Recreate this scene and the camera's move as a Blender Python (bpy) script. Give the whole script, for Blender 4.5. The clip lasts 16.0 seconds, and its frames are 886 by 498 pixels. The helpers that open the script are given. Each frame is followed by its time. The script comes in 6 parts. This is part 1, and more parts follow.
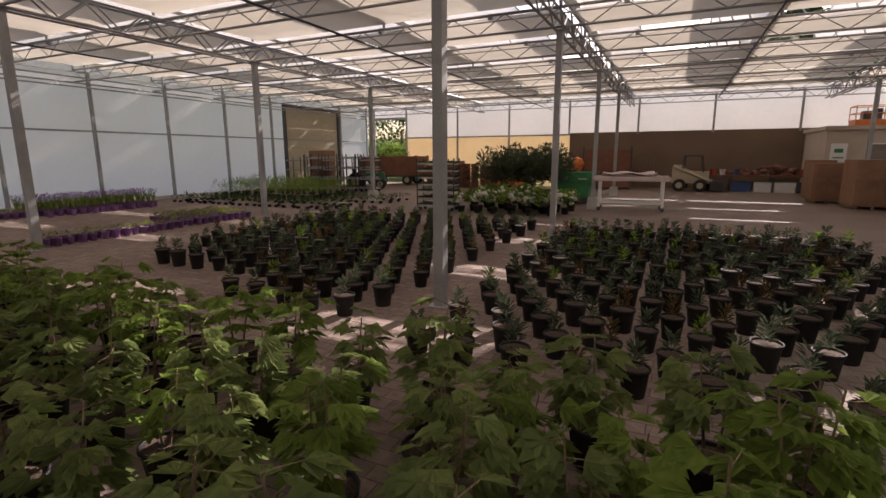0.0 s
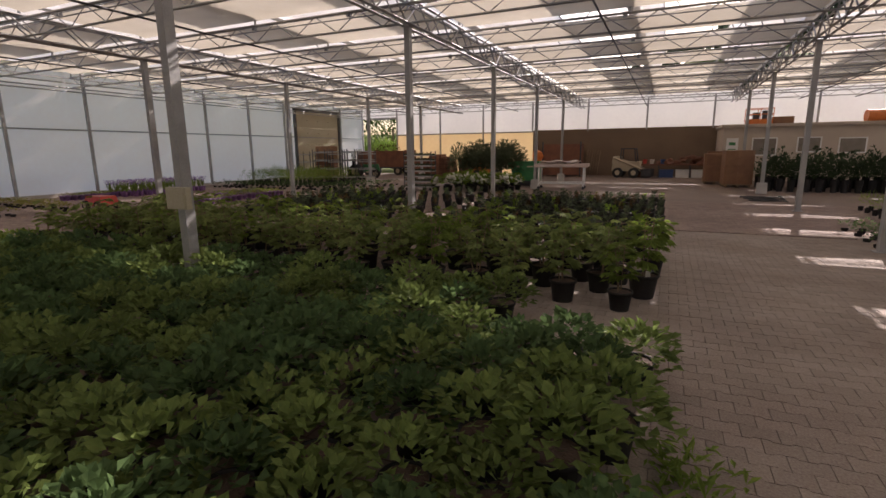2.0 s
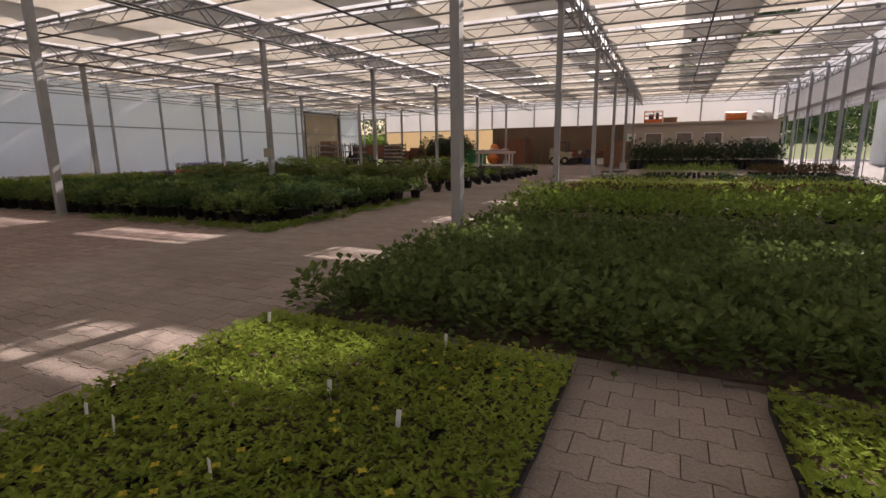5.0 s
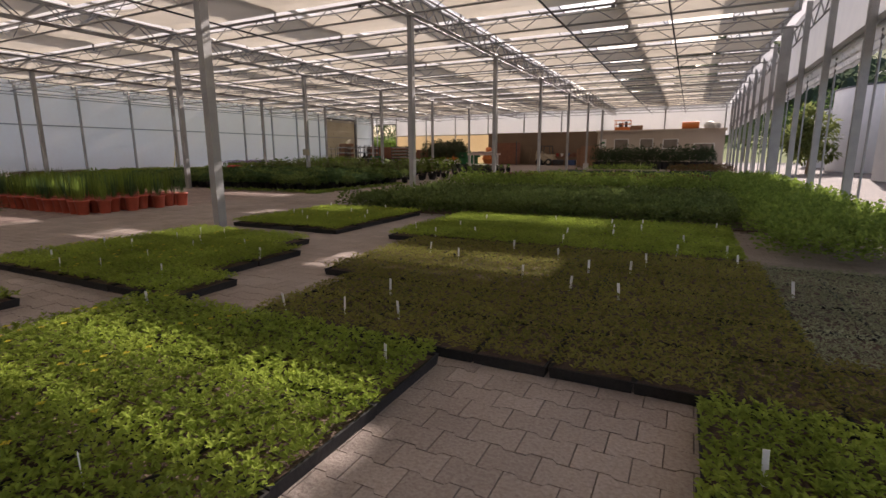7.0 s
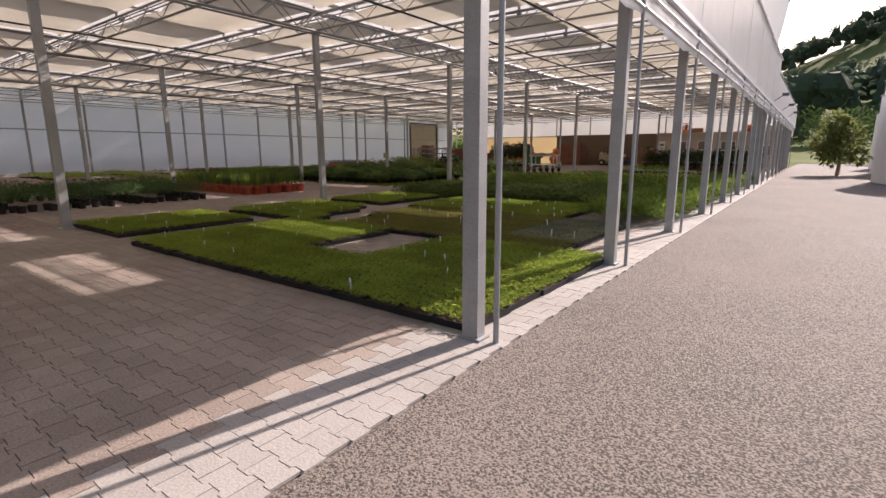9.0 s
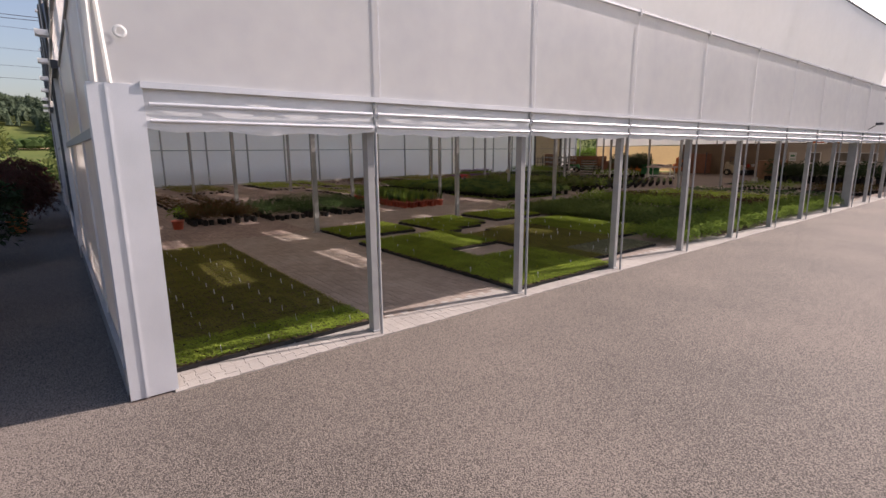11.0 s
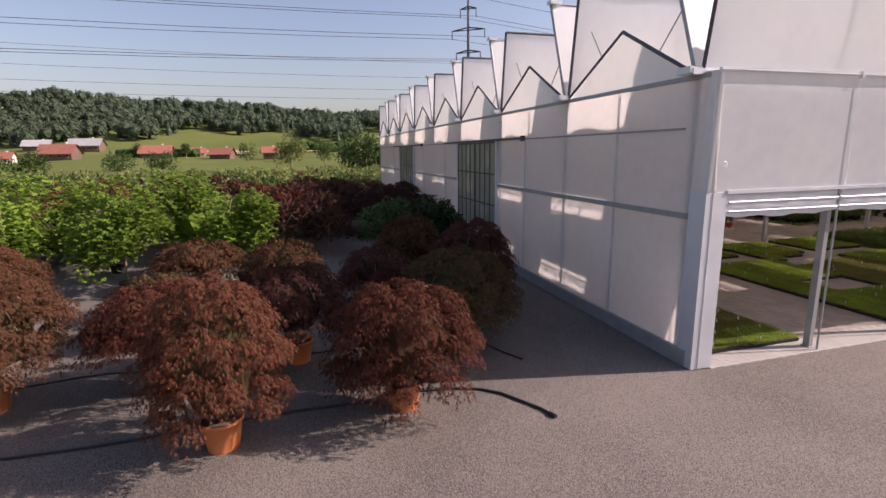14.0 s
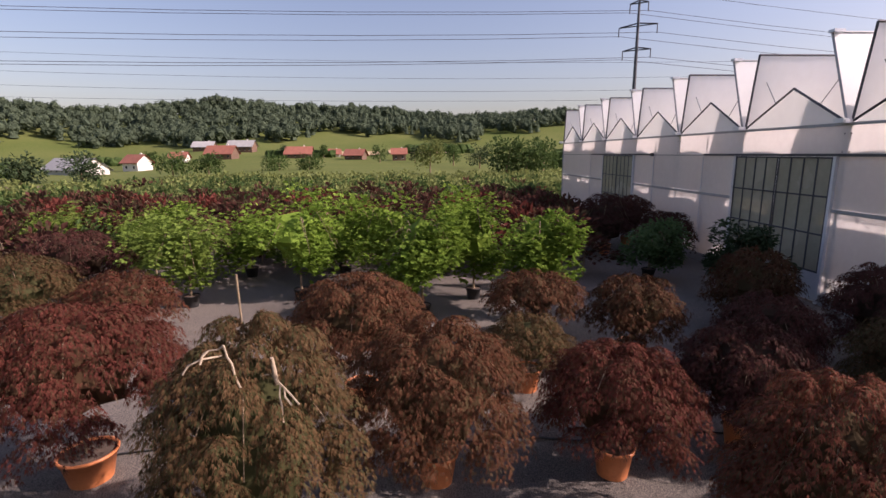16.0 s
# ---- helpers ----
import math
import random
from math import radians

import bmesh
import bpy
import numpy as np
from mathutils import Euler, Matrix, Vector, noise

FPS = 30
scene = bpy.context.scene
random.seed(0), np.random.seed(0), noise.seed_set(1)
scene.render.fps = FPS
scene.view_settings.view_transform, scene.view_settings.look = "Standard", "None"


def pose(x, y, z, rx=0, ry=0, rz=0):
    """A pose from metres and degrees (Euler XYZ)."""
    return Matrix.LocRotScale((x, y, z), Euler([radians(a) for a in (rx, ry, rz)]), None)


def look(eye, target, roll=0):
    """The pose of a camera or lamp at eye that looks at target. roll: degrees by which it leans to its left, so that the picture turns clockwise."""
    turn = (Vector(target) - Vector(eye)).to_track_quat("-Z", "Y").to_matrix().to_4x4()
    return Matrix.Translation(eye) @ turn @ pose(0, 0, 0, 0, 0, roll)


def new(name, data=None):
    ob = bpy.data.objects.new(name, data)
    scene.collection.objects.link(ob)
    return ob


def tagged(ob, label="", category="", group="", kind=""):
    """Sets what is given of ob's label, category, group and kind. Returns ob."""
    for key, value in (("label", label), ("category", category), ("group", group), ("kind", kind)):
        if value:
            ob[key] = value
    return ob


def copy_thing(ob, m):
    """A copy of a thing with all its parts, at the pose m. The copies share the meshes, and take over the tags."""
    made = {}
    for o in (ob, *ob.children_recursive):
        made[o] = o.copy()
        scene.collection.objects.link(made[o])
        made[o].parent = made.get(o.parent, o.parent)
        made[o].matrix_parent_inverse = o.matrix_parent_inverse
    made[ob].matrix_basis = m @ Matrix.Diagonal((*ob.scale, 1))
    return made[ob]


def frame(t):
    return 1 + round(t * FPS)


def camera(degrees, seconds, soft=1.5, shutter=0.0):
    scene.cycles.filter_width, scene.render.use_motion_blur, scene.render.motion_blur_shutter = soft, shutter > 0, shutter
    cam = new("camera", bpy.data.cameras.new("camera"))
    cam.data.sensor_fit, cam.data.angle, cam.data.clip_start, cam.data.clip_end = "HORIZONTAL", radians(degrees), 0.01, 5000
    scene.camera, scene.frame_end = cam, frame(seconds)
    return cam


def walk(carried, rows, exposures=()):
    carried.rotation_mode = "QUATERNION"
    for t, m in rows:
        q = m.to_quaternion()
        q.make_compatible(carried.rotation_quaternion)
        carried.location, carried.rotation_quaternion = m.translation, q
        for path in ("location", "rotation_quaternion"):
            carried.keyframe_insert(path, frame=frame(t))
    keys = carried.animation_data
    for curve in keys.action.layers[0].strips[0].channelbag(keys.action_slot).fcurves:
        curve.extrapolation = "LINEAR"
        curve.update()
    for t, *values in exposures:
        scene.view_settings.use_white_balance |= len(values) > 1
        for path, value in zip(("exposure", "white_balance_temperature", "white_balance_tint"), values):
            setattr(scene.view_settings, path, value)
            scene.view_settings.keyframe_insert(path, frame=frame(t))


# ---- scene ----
cam = camera(84.2, 16.0, soft=1.5)
walk(cam, [
    (0.0, pose(-15.245, 24.568, 1.768, 79.24, 0.23, 25.18)),
    (0.5, pose(-14.892, 23.428, 1.848, 78.83, 0.42, 24.60)),
    (1.0, pose(-14.135, 22.087, 1.978, 78.49, 0.67, 24.32)),
    (1.5, pose(-13.264, 20.890, 1.851, 78.56, 0.68, 24.24)),
    (2.0, pose(-12.319, 19.596, 1.692, 78.71, 0.59, 24.30)),
    (2.5, pose(-11.321, 18.263, 1.490, 78.92, 0.54, 24.37)),
    (3.0, pose(-10.401, 17.156, 1.358, 78.96, 0.46, 24.21)),
    (3.5, pose(-9.563, 16.049, 1.322, 78.79, 0.74, 24.25)),
    (4.0, pose(-8.774, 14.885, 1.365, 78.59, 0.93, 24.44)),
    (4.5, pose(-7.750, 13.681, 1.180, 78.74, 0.69, 24.63)),
    (5.0, pose(-6.611, 12.165, 1.158, 78.70, 0.69, 24.62)),
    (5.2, pose(-6.199, 11.580, 1.103, 78.66, 0.61, 24.45)),
    (7.3, pose(-2.189, 6.248, 1.099, 79.04, 0.11, 27.30)),
    (7.5, pose(-1.841, 5.854, 1.140, 78.98, 0.08, 28.08)),
    (8.0, pose(-0.662, 4.724, 1.227, 78.82, 0.20, 30.67)),
    (8.2, pose(-0.213, 4.399, 1.224, 78.83, 0.20, 31.73)),
    (10.3, pose(4.586, 1.056, 2.020, 78.68, 0.32, 46.55)),
    (10.5, pose(4.912, 0.726, 2.180, 78.67, 0.37, 48.00)),
    (11.0, pose(5.780, -0.399, 2.547, 78.68, 0.43, 51.69)),
    (11.5, pose(6.671, -1.523, 2.794, 78.88, 0.68, 55.60)),
    (12.0, pose(7.279, -2.689, 3.069, 78.82, 0.59, 59.27)),
    (12.5, pose(7.571, -3.598, 3.278, 78.76, 0.55, 62.90)),
    (13.0, pose(7.590, -4.485, 3.482, 78.77, 0.60, 66.66)),
    (13.5, pose(7.297, -5.473, 3.725, 78.77, 0.66, 70.26)),
    (14.0, pose(6.774, -6.605, 3.944, 78.73, 0.70, 73.87)),
    (14.5, pose(6.126, -7.718, 4.079, 78.82, 0.54, 77.29)),
    (15.0, pose(5.400, -9.093, 4.215, 78.85, 0.56, 80.63)),
    (15.5, pose(4.799, -10.385, 4.346, 78.89, 0.74, 83.76)),
    (16.0, pose(3.967, -11.734, 4.408, 78.99, 0.35, 86.78)),
], exposures=[(0.0, 0.92, 6500, 25), (5.0, 0.9, 6500, 25), (8.2, 0.9, 6500, 24), (10.3, 0.66, 6500, 25), (12.5, 0.63, 6500, 27), (14.5, 0.58, 6500, 32), (16.0, 0.54, 6500, 34)])

# ---- world, sun ----
SUN_DIR = Vector((0.2, 0.98, 0.0)).normalized() * math.cos(radians(33.5)) + Vector((0, 0, math.sin(radians(33.5))))
world = bpy.data.worlds.new("world")
scene.world = world
world.use_nodes = True
wn = world.node_tree.nodes
sky = wn.new("ShaderNodeTexSky")
sky.sky_type = "NISHITA"
sky.sun_disc = False
sky.sun_elevation = radians(33.5)
sky.sun_rotation = math.atan2(0.2, 0.98)
sky.air_density, sky.dust_density, sky.ozone_density = 1.2, 2.4, 1.0
wn["Background"].inputs["Strength"].default_value = 0.102
world.node_tree.links.new(sky.outputs["Color"], wn["Background"].inputs["Color"])
sun = new("sun", bpy.data.lights.new("sun", "SUN"))
sun.data.energy, sun.data.angle, sun.data.color = 4.75, radians(0.55), (1.0, 0.93, 0.82)
sun.matrix_world = look(SUN_DIR * 60, (0, 0, 0))

# ---- materials ----
MATS = {}


def surface(name, a, b, rough=0.7, metal=0.0, fine=60.0, coarse=3.0, bump=0.2, rnd=0.25, through_light=0.0, coat=0.0, spec=0.5, c=None, cw=1.0, con=0.3, det=4):
    """Two colours mixed by noise at two scales, varied object by object and island by island."""
    if name in MATS:
        return MATS[name]
    m = bpy.data.materials.new(name)
    m.use_nodes = True
    n, l = m.node_tree.nodes, m.node_tree.links
    p = n["Principled BSDF"]
    out = n["Material Output"]
    tc = n.new("ShaderNodeTexCoord")
    n1, n2 = n.new("ShaderNodeTexNoise"), n.new("ShaderNodeTexNoise")
    n1.inputs["Scale"].default_value, n1.inputs["Detail"].default_value = fine, det
    n2.inputs["Scale"].default_value, n2.inputs["Detail"].default_value = coarse, 5
    l.new(tc.outputs["Object"], n1.inputs["Vector"]), l.new(tc.outputs["Object"], n2.inputs["Vector"])
    add = n.new("ShaderNodeMath")
    add.operation = "MULTIPLY_ADD"
    add.inputs[1].default_value = cw
    off = n.new("ShaderNodeMath")
    off.inputs[1].default_value = 0.5 * (1 - cw)
    l.new(n1.outputs["Fac"], off.inputs[0])
    l.new(n2.outputs["Fac"], add.inputs[0]), l.new(off.outputs[0], add.inputs[2])
    ramp = n.new("ShaderNodeMapRange")
    ramp.inputs["From Min"].default_value, ramp.inputs["From Max"].default_value = 1 - con, 1 + con
    l.new(add.outputs[0], ramp.inputs["Value"])
    mix = n.new("ShaderNodeMix")
    mix.data_type = "RGBA"
    mix.inputs["A"].default_value, mix.inputs["B"].default_value = (*a, 1), (*b, 1)
    l.new(ramp.outputs[0], mix.inputs["Factor"])
    info, geo = n.new("ShaderNodeObjectInfo"), n.new("ShaderNodeNewGeometry")
    r = n.new("ShaderNodeMath")
    r.operation = "ADD"
    l.new(info.outputs["Random"], r.inputs[0]), l.new(geo.outputs["Random Per Island"], r.inputs[1])
    rr = n.new("ShaderNodeMapRange")
    rr.inputs["From Max"].default_value = 2.0
    rr.inputs["To Min"].default_value, rr.inputs["To Max"].default_value = 1 - rnd, 1 + rnd
    l.new(r.outputs[0], rr.inputs["Value"])
    hsv = n.new("ShaderNodeHueSaturation")
    l.new(rr.outputs[0], hsv.inputs["Value"])
    l.new(mix.outputs["Result"], hsv.inputs["Color"])
    col = hsv.outputs["Color"]
    if c:
        gt = n.new("ShaderNodeMath")
        gt.operation = "GREATER_THAN"
        gt.inputs[1].default_value = 0.72
        l.new(geo.outputs["Random Per Island"], gt.inputs[0])
        m2 = n.new("ShaderNodeMix")
        m2.data_type = "RGBA"
        m2.inputs["B"].default_value = (*c, 1)
        l.new(gt.outputs[0], m2.inputs["Factor"]), l.new(col, m2.inputs["A"])
        col = m2.outputs["Result"]
    l.new(col, p.inputs["Base Color"])
    p.inputs["Metallic"].default_value = metal
    p.inputs["Specular IOR Level"].default_value = spec
    p.inputs["Coat Weight"].default_value = coat
    ro = n.new("ShaderNodeMapRange")
    ro.inputs["To Min"].default_value, ro.inputs["To Max"].default_value = max(rough - 0.12, 0.03), min(rough + 0.12, 1)
    l.new(n2.outputs["Fac"], ro.inputs["Value"]), l.new(ro.outputs[0], p.inputs["Roughness"])
    if bump:
        bp = n.new("ShaderNodeBump")
        bp.inputs["Strength"].default_value, bp.inputs["Distance"].default_value = bump, 0.02
        l.new(n1.outputs["Fac"], bp.inputs["Height"]), l.new(bp.outputs[0], p.inputs["Normal"])
    if through_light:
        tr, ms = n.new("ShaderNodeBsdfTranslucent"), n.new("ShaderNodeMixShader")
        l.new(col, tr.inputs["Color"])
        ms.inputs[0].default_value = through_light
        l.new(p.outputs[0], ms.inputs[1]), l.new(tr.outputs[0], ms.inputs[2]), l.new(ms.outputs[0], out.inputs["Surface"])
    MATS[name] = m
    return m


STEEL = surface("galvanised_steel", (0.3, 0.3, 0.3), (0.42, 0.42, 0.41), 0.55, 0.35, 90, 4, 0.1, 0.12)
STEEL_DARK = surface("dark_steel", (0.06, 0.062, 0.07), (0.11, 0.11, 0.12), 0.5, 0.5, 90, 4, 0.1, 0.15)
ALU = surface("aluminium", (0.6, 0.61, 0.63), (0.72, 0.72, 0.74), 0.45, 0.35, 120, 2, 0.05, 0.08)
FILM = surface("greenhouse_film", (0.82, 0.81, 0.81), (0.9, 0.89, 0.87), 0.34, 0, 3, 0.5, 0.12, 0.03, through_light=0.42, spec=0.5)
FILM_SIDE = surface("side_film", (0.95, 0.9, 0.87), (0.97, 0.94, 0.92), 0.5, 0, 5, 0.6, 0.03, 0.03, through_light=0.86, spec=0.3)
FILM_BACK = surface("back_film", (0.9, 0.9, 0.9), (0.95, 0.95, 0.94), 0.5, 0, 5, 0.6, 0.03, 0.02, through_light=0.33, spec=0.3)
FILM_GABLE = surface("gable_film", (0.84, 0.81, 0.78), (0.9, 0.87, 0.84), 0.2, 0, 5, 0.6, 0.02, 0.03, through_light=0.6, spec=0.6)
FILM_ROOF = surface("roof_film", (0.88, 0.87, 0.84), (0.92, 0.91, 0.88), 0.4, 0, 4, 0.7, 0.06, 0.04, through_light=0.45)
# Cream film; the warm tone of sunlight is put into its colour.
FILM_SUNTINT = surface("sun_tinted_film", (0.72, 0.62, 0.45), (0.78, 0.68, 0.5), 0.5, 0, 4, 0.7, 0.06, 0.04, through_light=0.5)
CURTAIN = surface("roller_curtain", (0.84, 0.84, 0.84), (0.9, 0.9, 0.9), 0.3, 0, 8, 1.5, 0.15, 0.04, through_light=0.3)
SCREEN = surface("shade_cloth", (0.56, 0.505, 0.405), (0.64, 0.59, 0.49), 0.9, 0, 40, 1.2, 0.15, 0.14, through_light=0.38, spec=0.1)
CONCRETE = surface("concrete", (0.42, 0.4, 0.37), (0.56, 0.54, 0.5), 0.85, 0, 60, 2.5, 0.3, 0.1)
ASPHALT = surface("asphalt", (0.042, 0.035, 0.029), (0.23, 0.192, 0.16), 0.9, 0, 80, 0.3, 0.5, 0.0, cw=0.24, con=0.1, det=9)
PAVER = surface("paver", (0.21, 0.16, 0.13), (0.35, 0.295, 0.25), 0.85, 0, 70, 0.8, 0.3, 0.2)
# Same stones as PAVER, with the strip's sun glare put into a paler colour.
SUNLIT_SILL = surface("sunlit_sill_paver", (0.28, 0.255, 0.23), (0.4, 0.37, 0.335), 0.85, 0, 70, 0.8, 0.25, 0.12)
JOINT = surface("paving_joint", (0.1, 0.076, 0.063), (0.165, 0.13, 0.108), 0.95, 0, 50, 1, 0.4, 0.05)
MEADOW = surface("meadow", (0.08, 0.11, 0.027), (0.145, 0.155, 0.05), 0.95, 0, 0.9, 0.02, 0.2, 0.1, spec=0.05)
SOIL = surface("soil", (0.065, 0.042, 0.03), (0.14, 0.09, 0.062), 0.98, 0, 80, 6, 0.8, 0.2)
PLASTIC = surface("black_plastic", (0.018, 0.017, 0.017), (0.035, 0.033, 0.032), 0.68, 0, 60, 5, 0.1, 0.3, spec=0.25)
TERRA = surface("terracotta_plastic", (0.55, 0.17, 0.055), (0.66, 0.22, 0.08), 0.45, 0, 30, 4, 0.08, 0.12)
GREYPOT = surface("grey_plastic_pot", (0.06, 0.06, 0.065), (0.1, 0.1, 0.105), 0.55, 0, 30, 4, 0.08, 0.1)
REDPOT = surface("red_pot", (0.4, 0.075, 0.045), (0.5, 0.11, 0.06), 0.5, 0, 30, 4, 0.05, 0.15)
PURPLE = surface("purple_pot", (0.2, 0.09, 0.26), (0.27, 0.13, 0.33), 0.45, 0, 30, 4, 0.05, 0.15)
WHITE = surface("white_plastic", (0.74, 0.74, 0.72), (0.82, 0.82, 0.8), 0.5, 0, 30, 4, 0.05, 0.08)
WOOD = surface("plywood", (0.2, 0.1, 0.055), (0.3, 0.165, 0.09), 0.7, 0, 40, 3, 0.15, 0.2)
BARK = surface("bark", (0.16, 0.11, 0.07), (0.3, 0.22, 0.13), 0.9, 0, 60, 8, 0.5, 0.2)
BARE = surface("bare_branch", (0.32, 0.24, 0.16), (0.45, 0.35, 0.24), 0.85, 0, 60, 8, 0.3, 0.1)
RUST = surface("rusty_sheet", (0.16, 0.07, 0.045), (0.27, 0.12, 0.07), 0.75, 0.1, 30, 3, 0.2, 0.2)
BRICKISH = surface("brown_panel", (0.17, 0.115, 0.075), (0.22, 0.155, 0.105), 0.85, 0, 25, 0.8, 0.15, 0.06)
PLASTER = surface("beige_plaster", (0.5, 0.42, 0.34), (0.58, 0.5, 0.41), 0.9, 0, 50, 1.2, 0.15, 0.04)
BEIGE = surface("beige_panel", (0.44, 0.4, 0.29), (0.5, 0.46, 0.34), 0.65, 0, 30, 1.0, 0.08, 0.05)
GREENPAINT = surface("green_paint", (0.02, 0.16, 0.05), (0.035, 0.22, 0.075), 0.4, 0, 30, 4, 0.05, 0.1)
ORANGE = surface("orange_paint", (0.6, 0.16, 0.03), (0.7, 0.22, 0.05), 0.45, 0, 30, 4, 0.05, 0.1)
YELLOWISH = surface("cream_paint", (0.4, 0.34, 0.24), (0.47, 0.4, 0.29), 0.5, 0, 30, 4, 0.05, 0.1)
REDP = surface("red_paint", (0.45, 0.04, 0.03), (0.55, 0.07, 0.05), 0.45, 0, 30, 4, 0.05, 0.1)
BLUEP = surface("blue_plastic", (0.03, 0.07, 0.2), (0.06, 0.11, 0.27), 0.5, 0, 30, 4, 0.05, 0.2)
PINKSHEET = surface("pale_sheet", (0.55, 0.44, 0.4), (0.66, 0.55, 0.5), 0.6, 0, 12, 2, 0.2, 0.1)
RUBBER = surface("rubber", (0.02, 0.02, 0.02), (0.035, 0.035, 0.035), 0.8, 0, 60, 5, 0.2, 0.1)
HOSE = surface("hose_rubber", (0.015, 0.015, 0.016), (0.03, 0.03, 0.03), 0.45, 0, 60, 5, 0.1, 0.1)
GLASS = surface("dark_glass", (0.03, 0.035, 0.04), (0.05, 0.055, 0.06), 0.08, 0, 3, 1, 0, 0.05)
OFFICEPANE = surface("office_pane", (0.2, 0.17, 0.14), (0.28, 0.24, 0.2), 0.2, 0, 3, 1, 0, 0.25)
DOORPANE = surface("door_pane", (0.42, 0.4, 0.3), (0.5, 0.47, 0.36), 0.25, 0, 5, 0.7, 0.03, 0.08, through_light=0.35)
ROOFRED = surface("roof_tiles", (0.22, 0.075, 0.048), (0.31, 0.115, 0.075), 0.85, 0, 4, 0.4, 0.3, 0.15)
ROOFGREY = surface("grey_roof", (0.3, 0.29, 0.28), (0.4, 0.39, 0.37), 0.8, 0, 4, 0.4, 0.2, 0.15)
HOUSEWALL = surface("house_wall", (0.6, 0.56, 0.5), (0.7, 0.66, 0.6), 0.9, 0, 6, 0.6, 0.1, 0.1)
BARNWALL = surface("barn_wall", (0.1, 0.06, 0.04), (0.17, 0.1, 0.065), 0.9, 0, 6, 0.6, 0.1, 0.15)


def leafmat(name, a, b, rnd=0.35, tl=0.4, rough=0.62, c=None):
    return surface(name, a, b, rough, 0, 25, 1.5, 0.1, rnd, through_light=tl, spec=0.04, c=c)


L_MAPLE = leafmat("maple_leaf", (0.15, 0.2, 0.068), (0.27, 0.32, 0.11), tl=0.45)
L_BUSH = leafmat("bush_leaf", (0.125, 0.19, 0.036), (0.22, 0.295, 0.06))
L_DARK = leafmat("dark_leaf", (0.065, 0.115, 0.046), (0.12, 0.185, 0.07))
L_CURRANT = leafmat("currant_leaf", (0.115, 0.165, 0.05), (0.2, 0.26, 0.078), rough=0.5)
L_SEED = leafmat("seedling_leaf", (0.22, 0.3, 0.05), (0.37, 0.45, 0.082), tl=0.55, rough=0.85)
L_SEED2 = leafmat("seedling_leaf_dull", (0.17, 0.185, 0.042), (0.29, 0.275, 0.075), tl=0.5, c=(0.25, 0.215, 0.075))
L_TUFT = leafmat("grey_green_tuft", (0.075, 0.1, 0.06), (0.13, 0.16, 0.095))
L_GREY = leafmat("grey_leaf", (0.2, 0.22, 0.13), (0.32, 0.33, 0.21))
L_BROWN = leafmat("brownish_leaf", (0.070, 0.070, 0.031), (0.154, 0.119, 0.049), c=(0.14, 0.06, 0.03))
L_LIME = leafmat("lime_leaf", (0.14, 0.26, 0.03), (0.25, 0.38, 0.05))
L_RED = leafmat("red_maple_leaf", (0.11, 0.029, 0.023), (0.205, 0.064, 0.044), 0.5, 0.4, c=(0.1, 0.058, 0.032))
L_COPPER = leafmat("copper_maple_leaf", (0.115, 0.036, 0.024), (0.195, 0.07, 0.042), 0.5, 0.4, c=(0.1, 0.068, 0.035))
L_RUST = leafmat("bronze_maple_leaf", (0.103, 0.042, 0.024), (0.18, 0.076, 0.04), 0.5, 0.4, c=(0.105, 0.073, 0.037))
L_OLIVE = leafmat("bronze_green_leaf", (0.085, 0.048, 0.024), (0.15, 0.088, 0.042), 0.5, 0.4, c=(0.08, 0.08, 0.034))
L_PURPLE = leafmat("purple_leaf", (0.075, 0.028, 0.025), (0.13, 0.052, 0.04), 0.45, c=(0.07, 0.045, 0.03))
L_FIELD = leafmat("maroon_shrub_leaf", (0.08, 0.032, 0.026), (0.135, 0.06, 0.042), 0.45, c=(0.075, 0.055, 0.03))
L_SPRING = leafmat("bright_maple_leaf", (0.125, 0.215, 0.03), (0.235, 0.335, 0.052))
L_TREE = leafmat("tree_leaf", (0.055, 0.094, 0.031), (0.099, 0.149, 0.044))
L_WILLOW = leafmat("willow_leaf", (0.16, 0.195, 0.06), (0.25, 0.28, 0.095))
L_FOREST = leafmat("forest_leaf", (0.03, 0.05, 0.026), (0.064, 0.09, 0.042), tl=0.1)
# Distance haze is mixed into this leaf colour, paler and greyer than forest_leaf.
L_HAZED_WOODS = leafmat("hazed_wood_leaf", (0.072, 0.1, 0.064), (0.105, 0.135, 0.082), rnd=0.2, tl=0.35)
L_LAV = leafmat("lavender_flower", (0.2, 0.1, 0.3), (0.33, 0.18, 0.42))
L_FLOWER = leafmat("white_flower", (0.7, 0.7, 0.62), (0.8, 0.8, 0.74), rnd=0.1)
L_YELLOW = leafmat("yellow_flower", (0.6, 0.5, 0.05), (0.7, 0.58, 0.08), rnd=0.1)


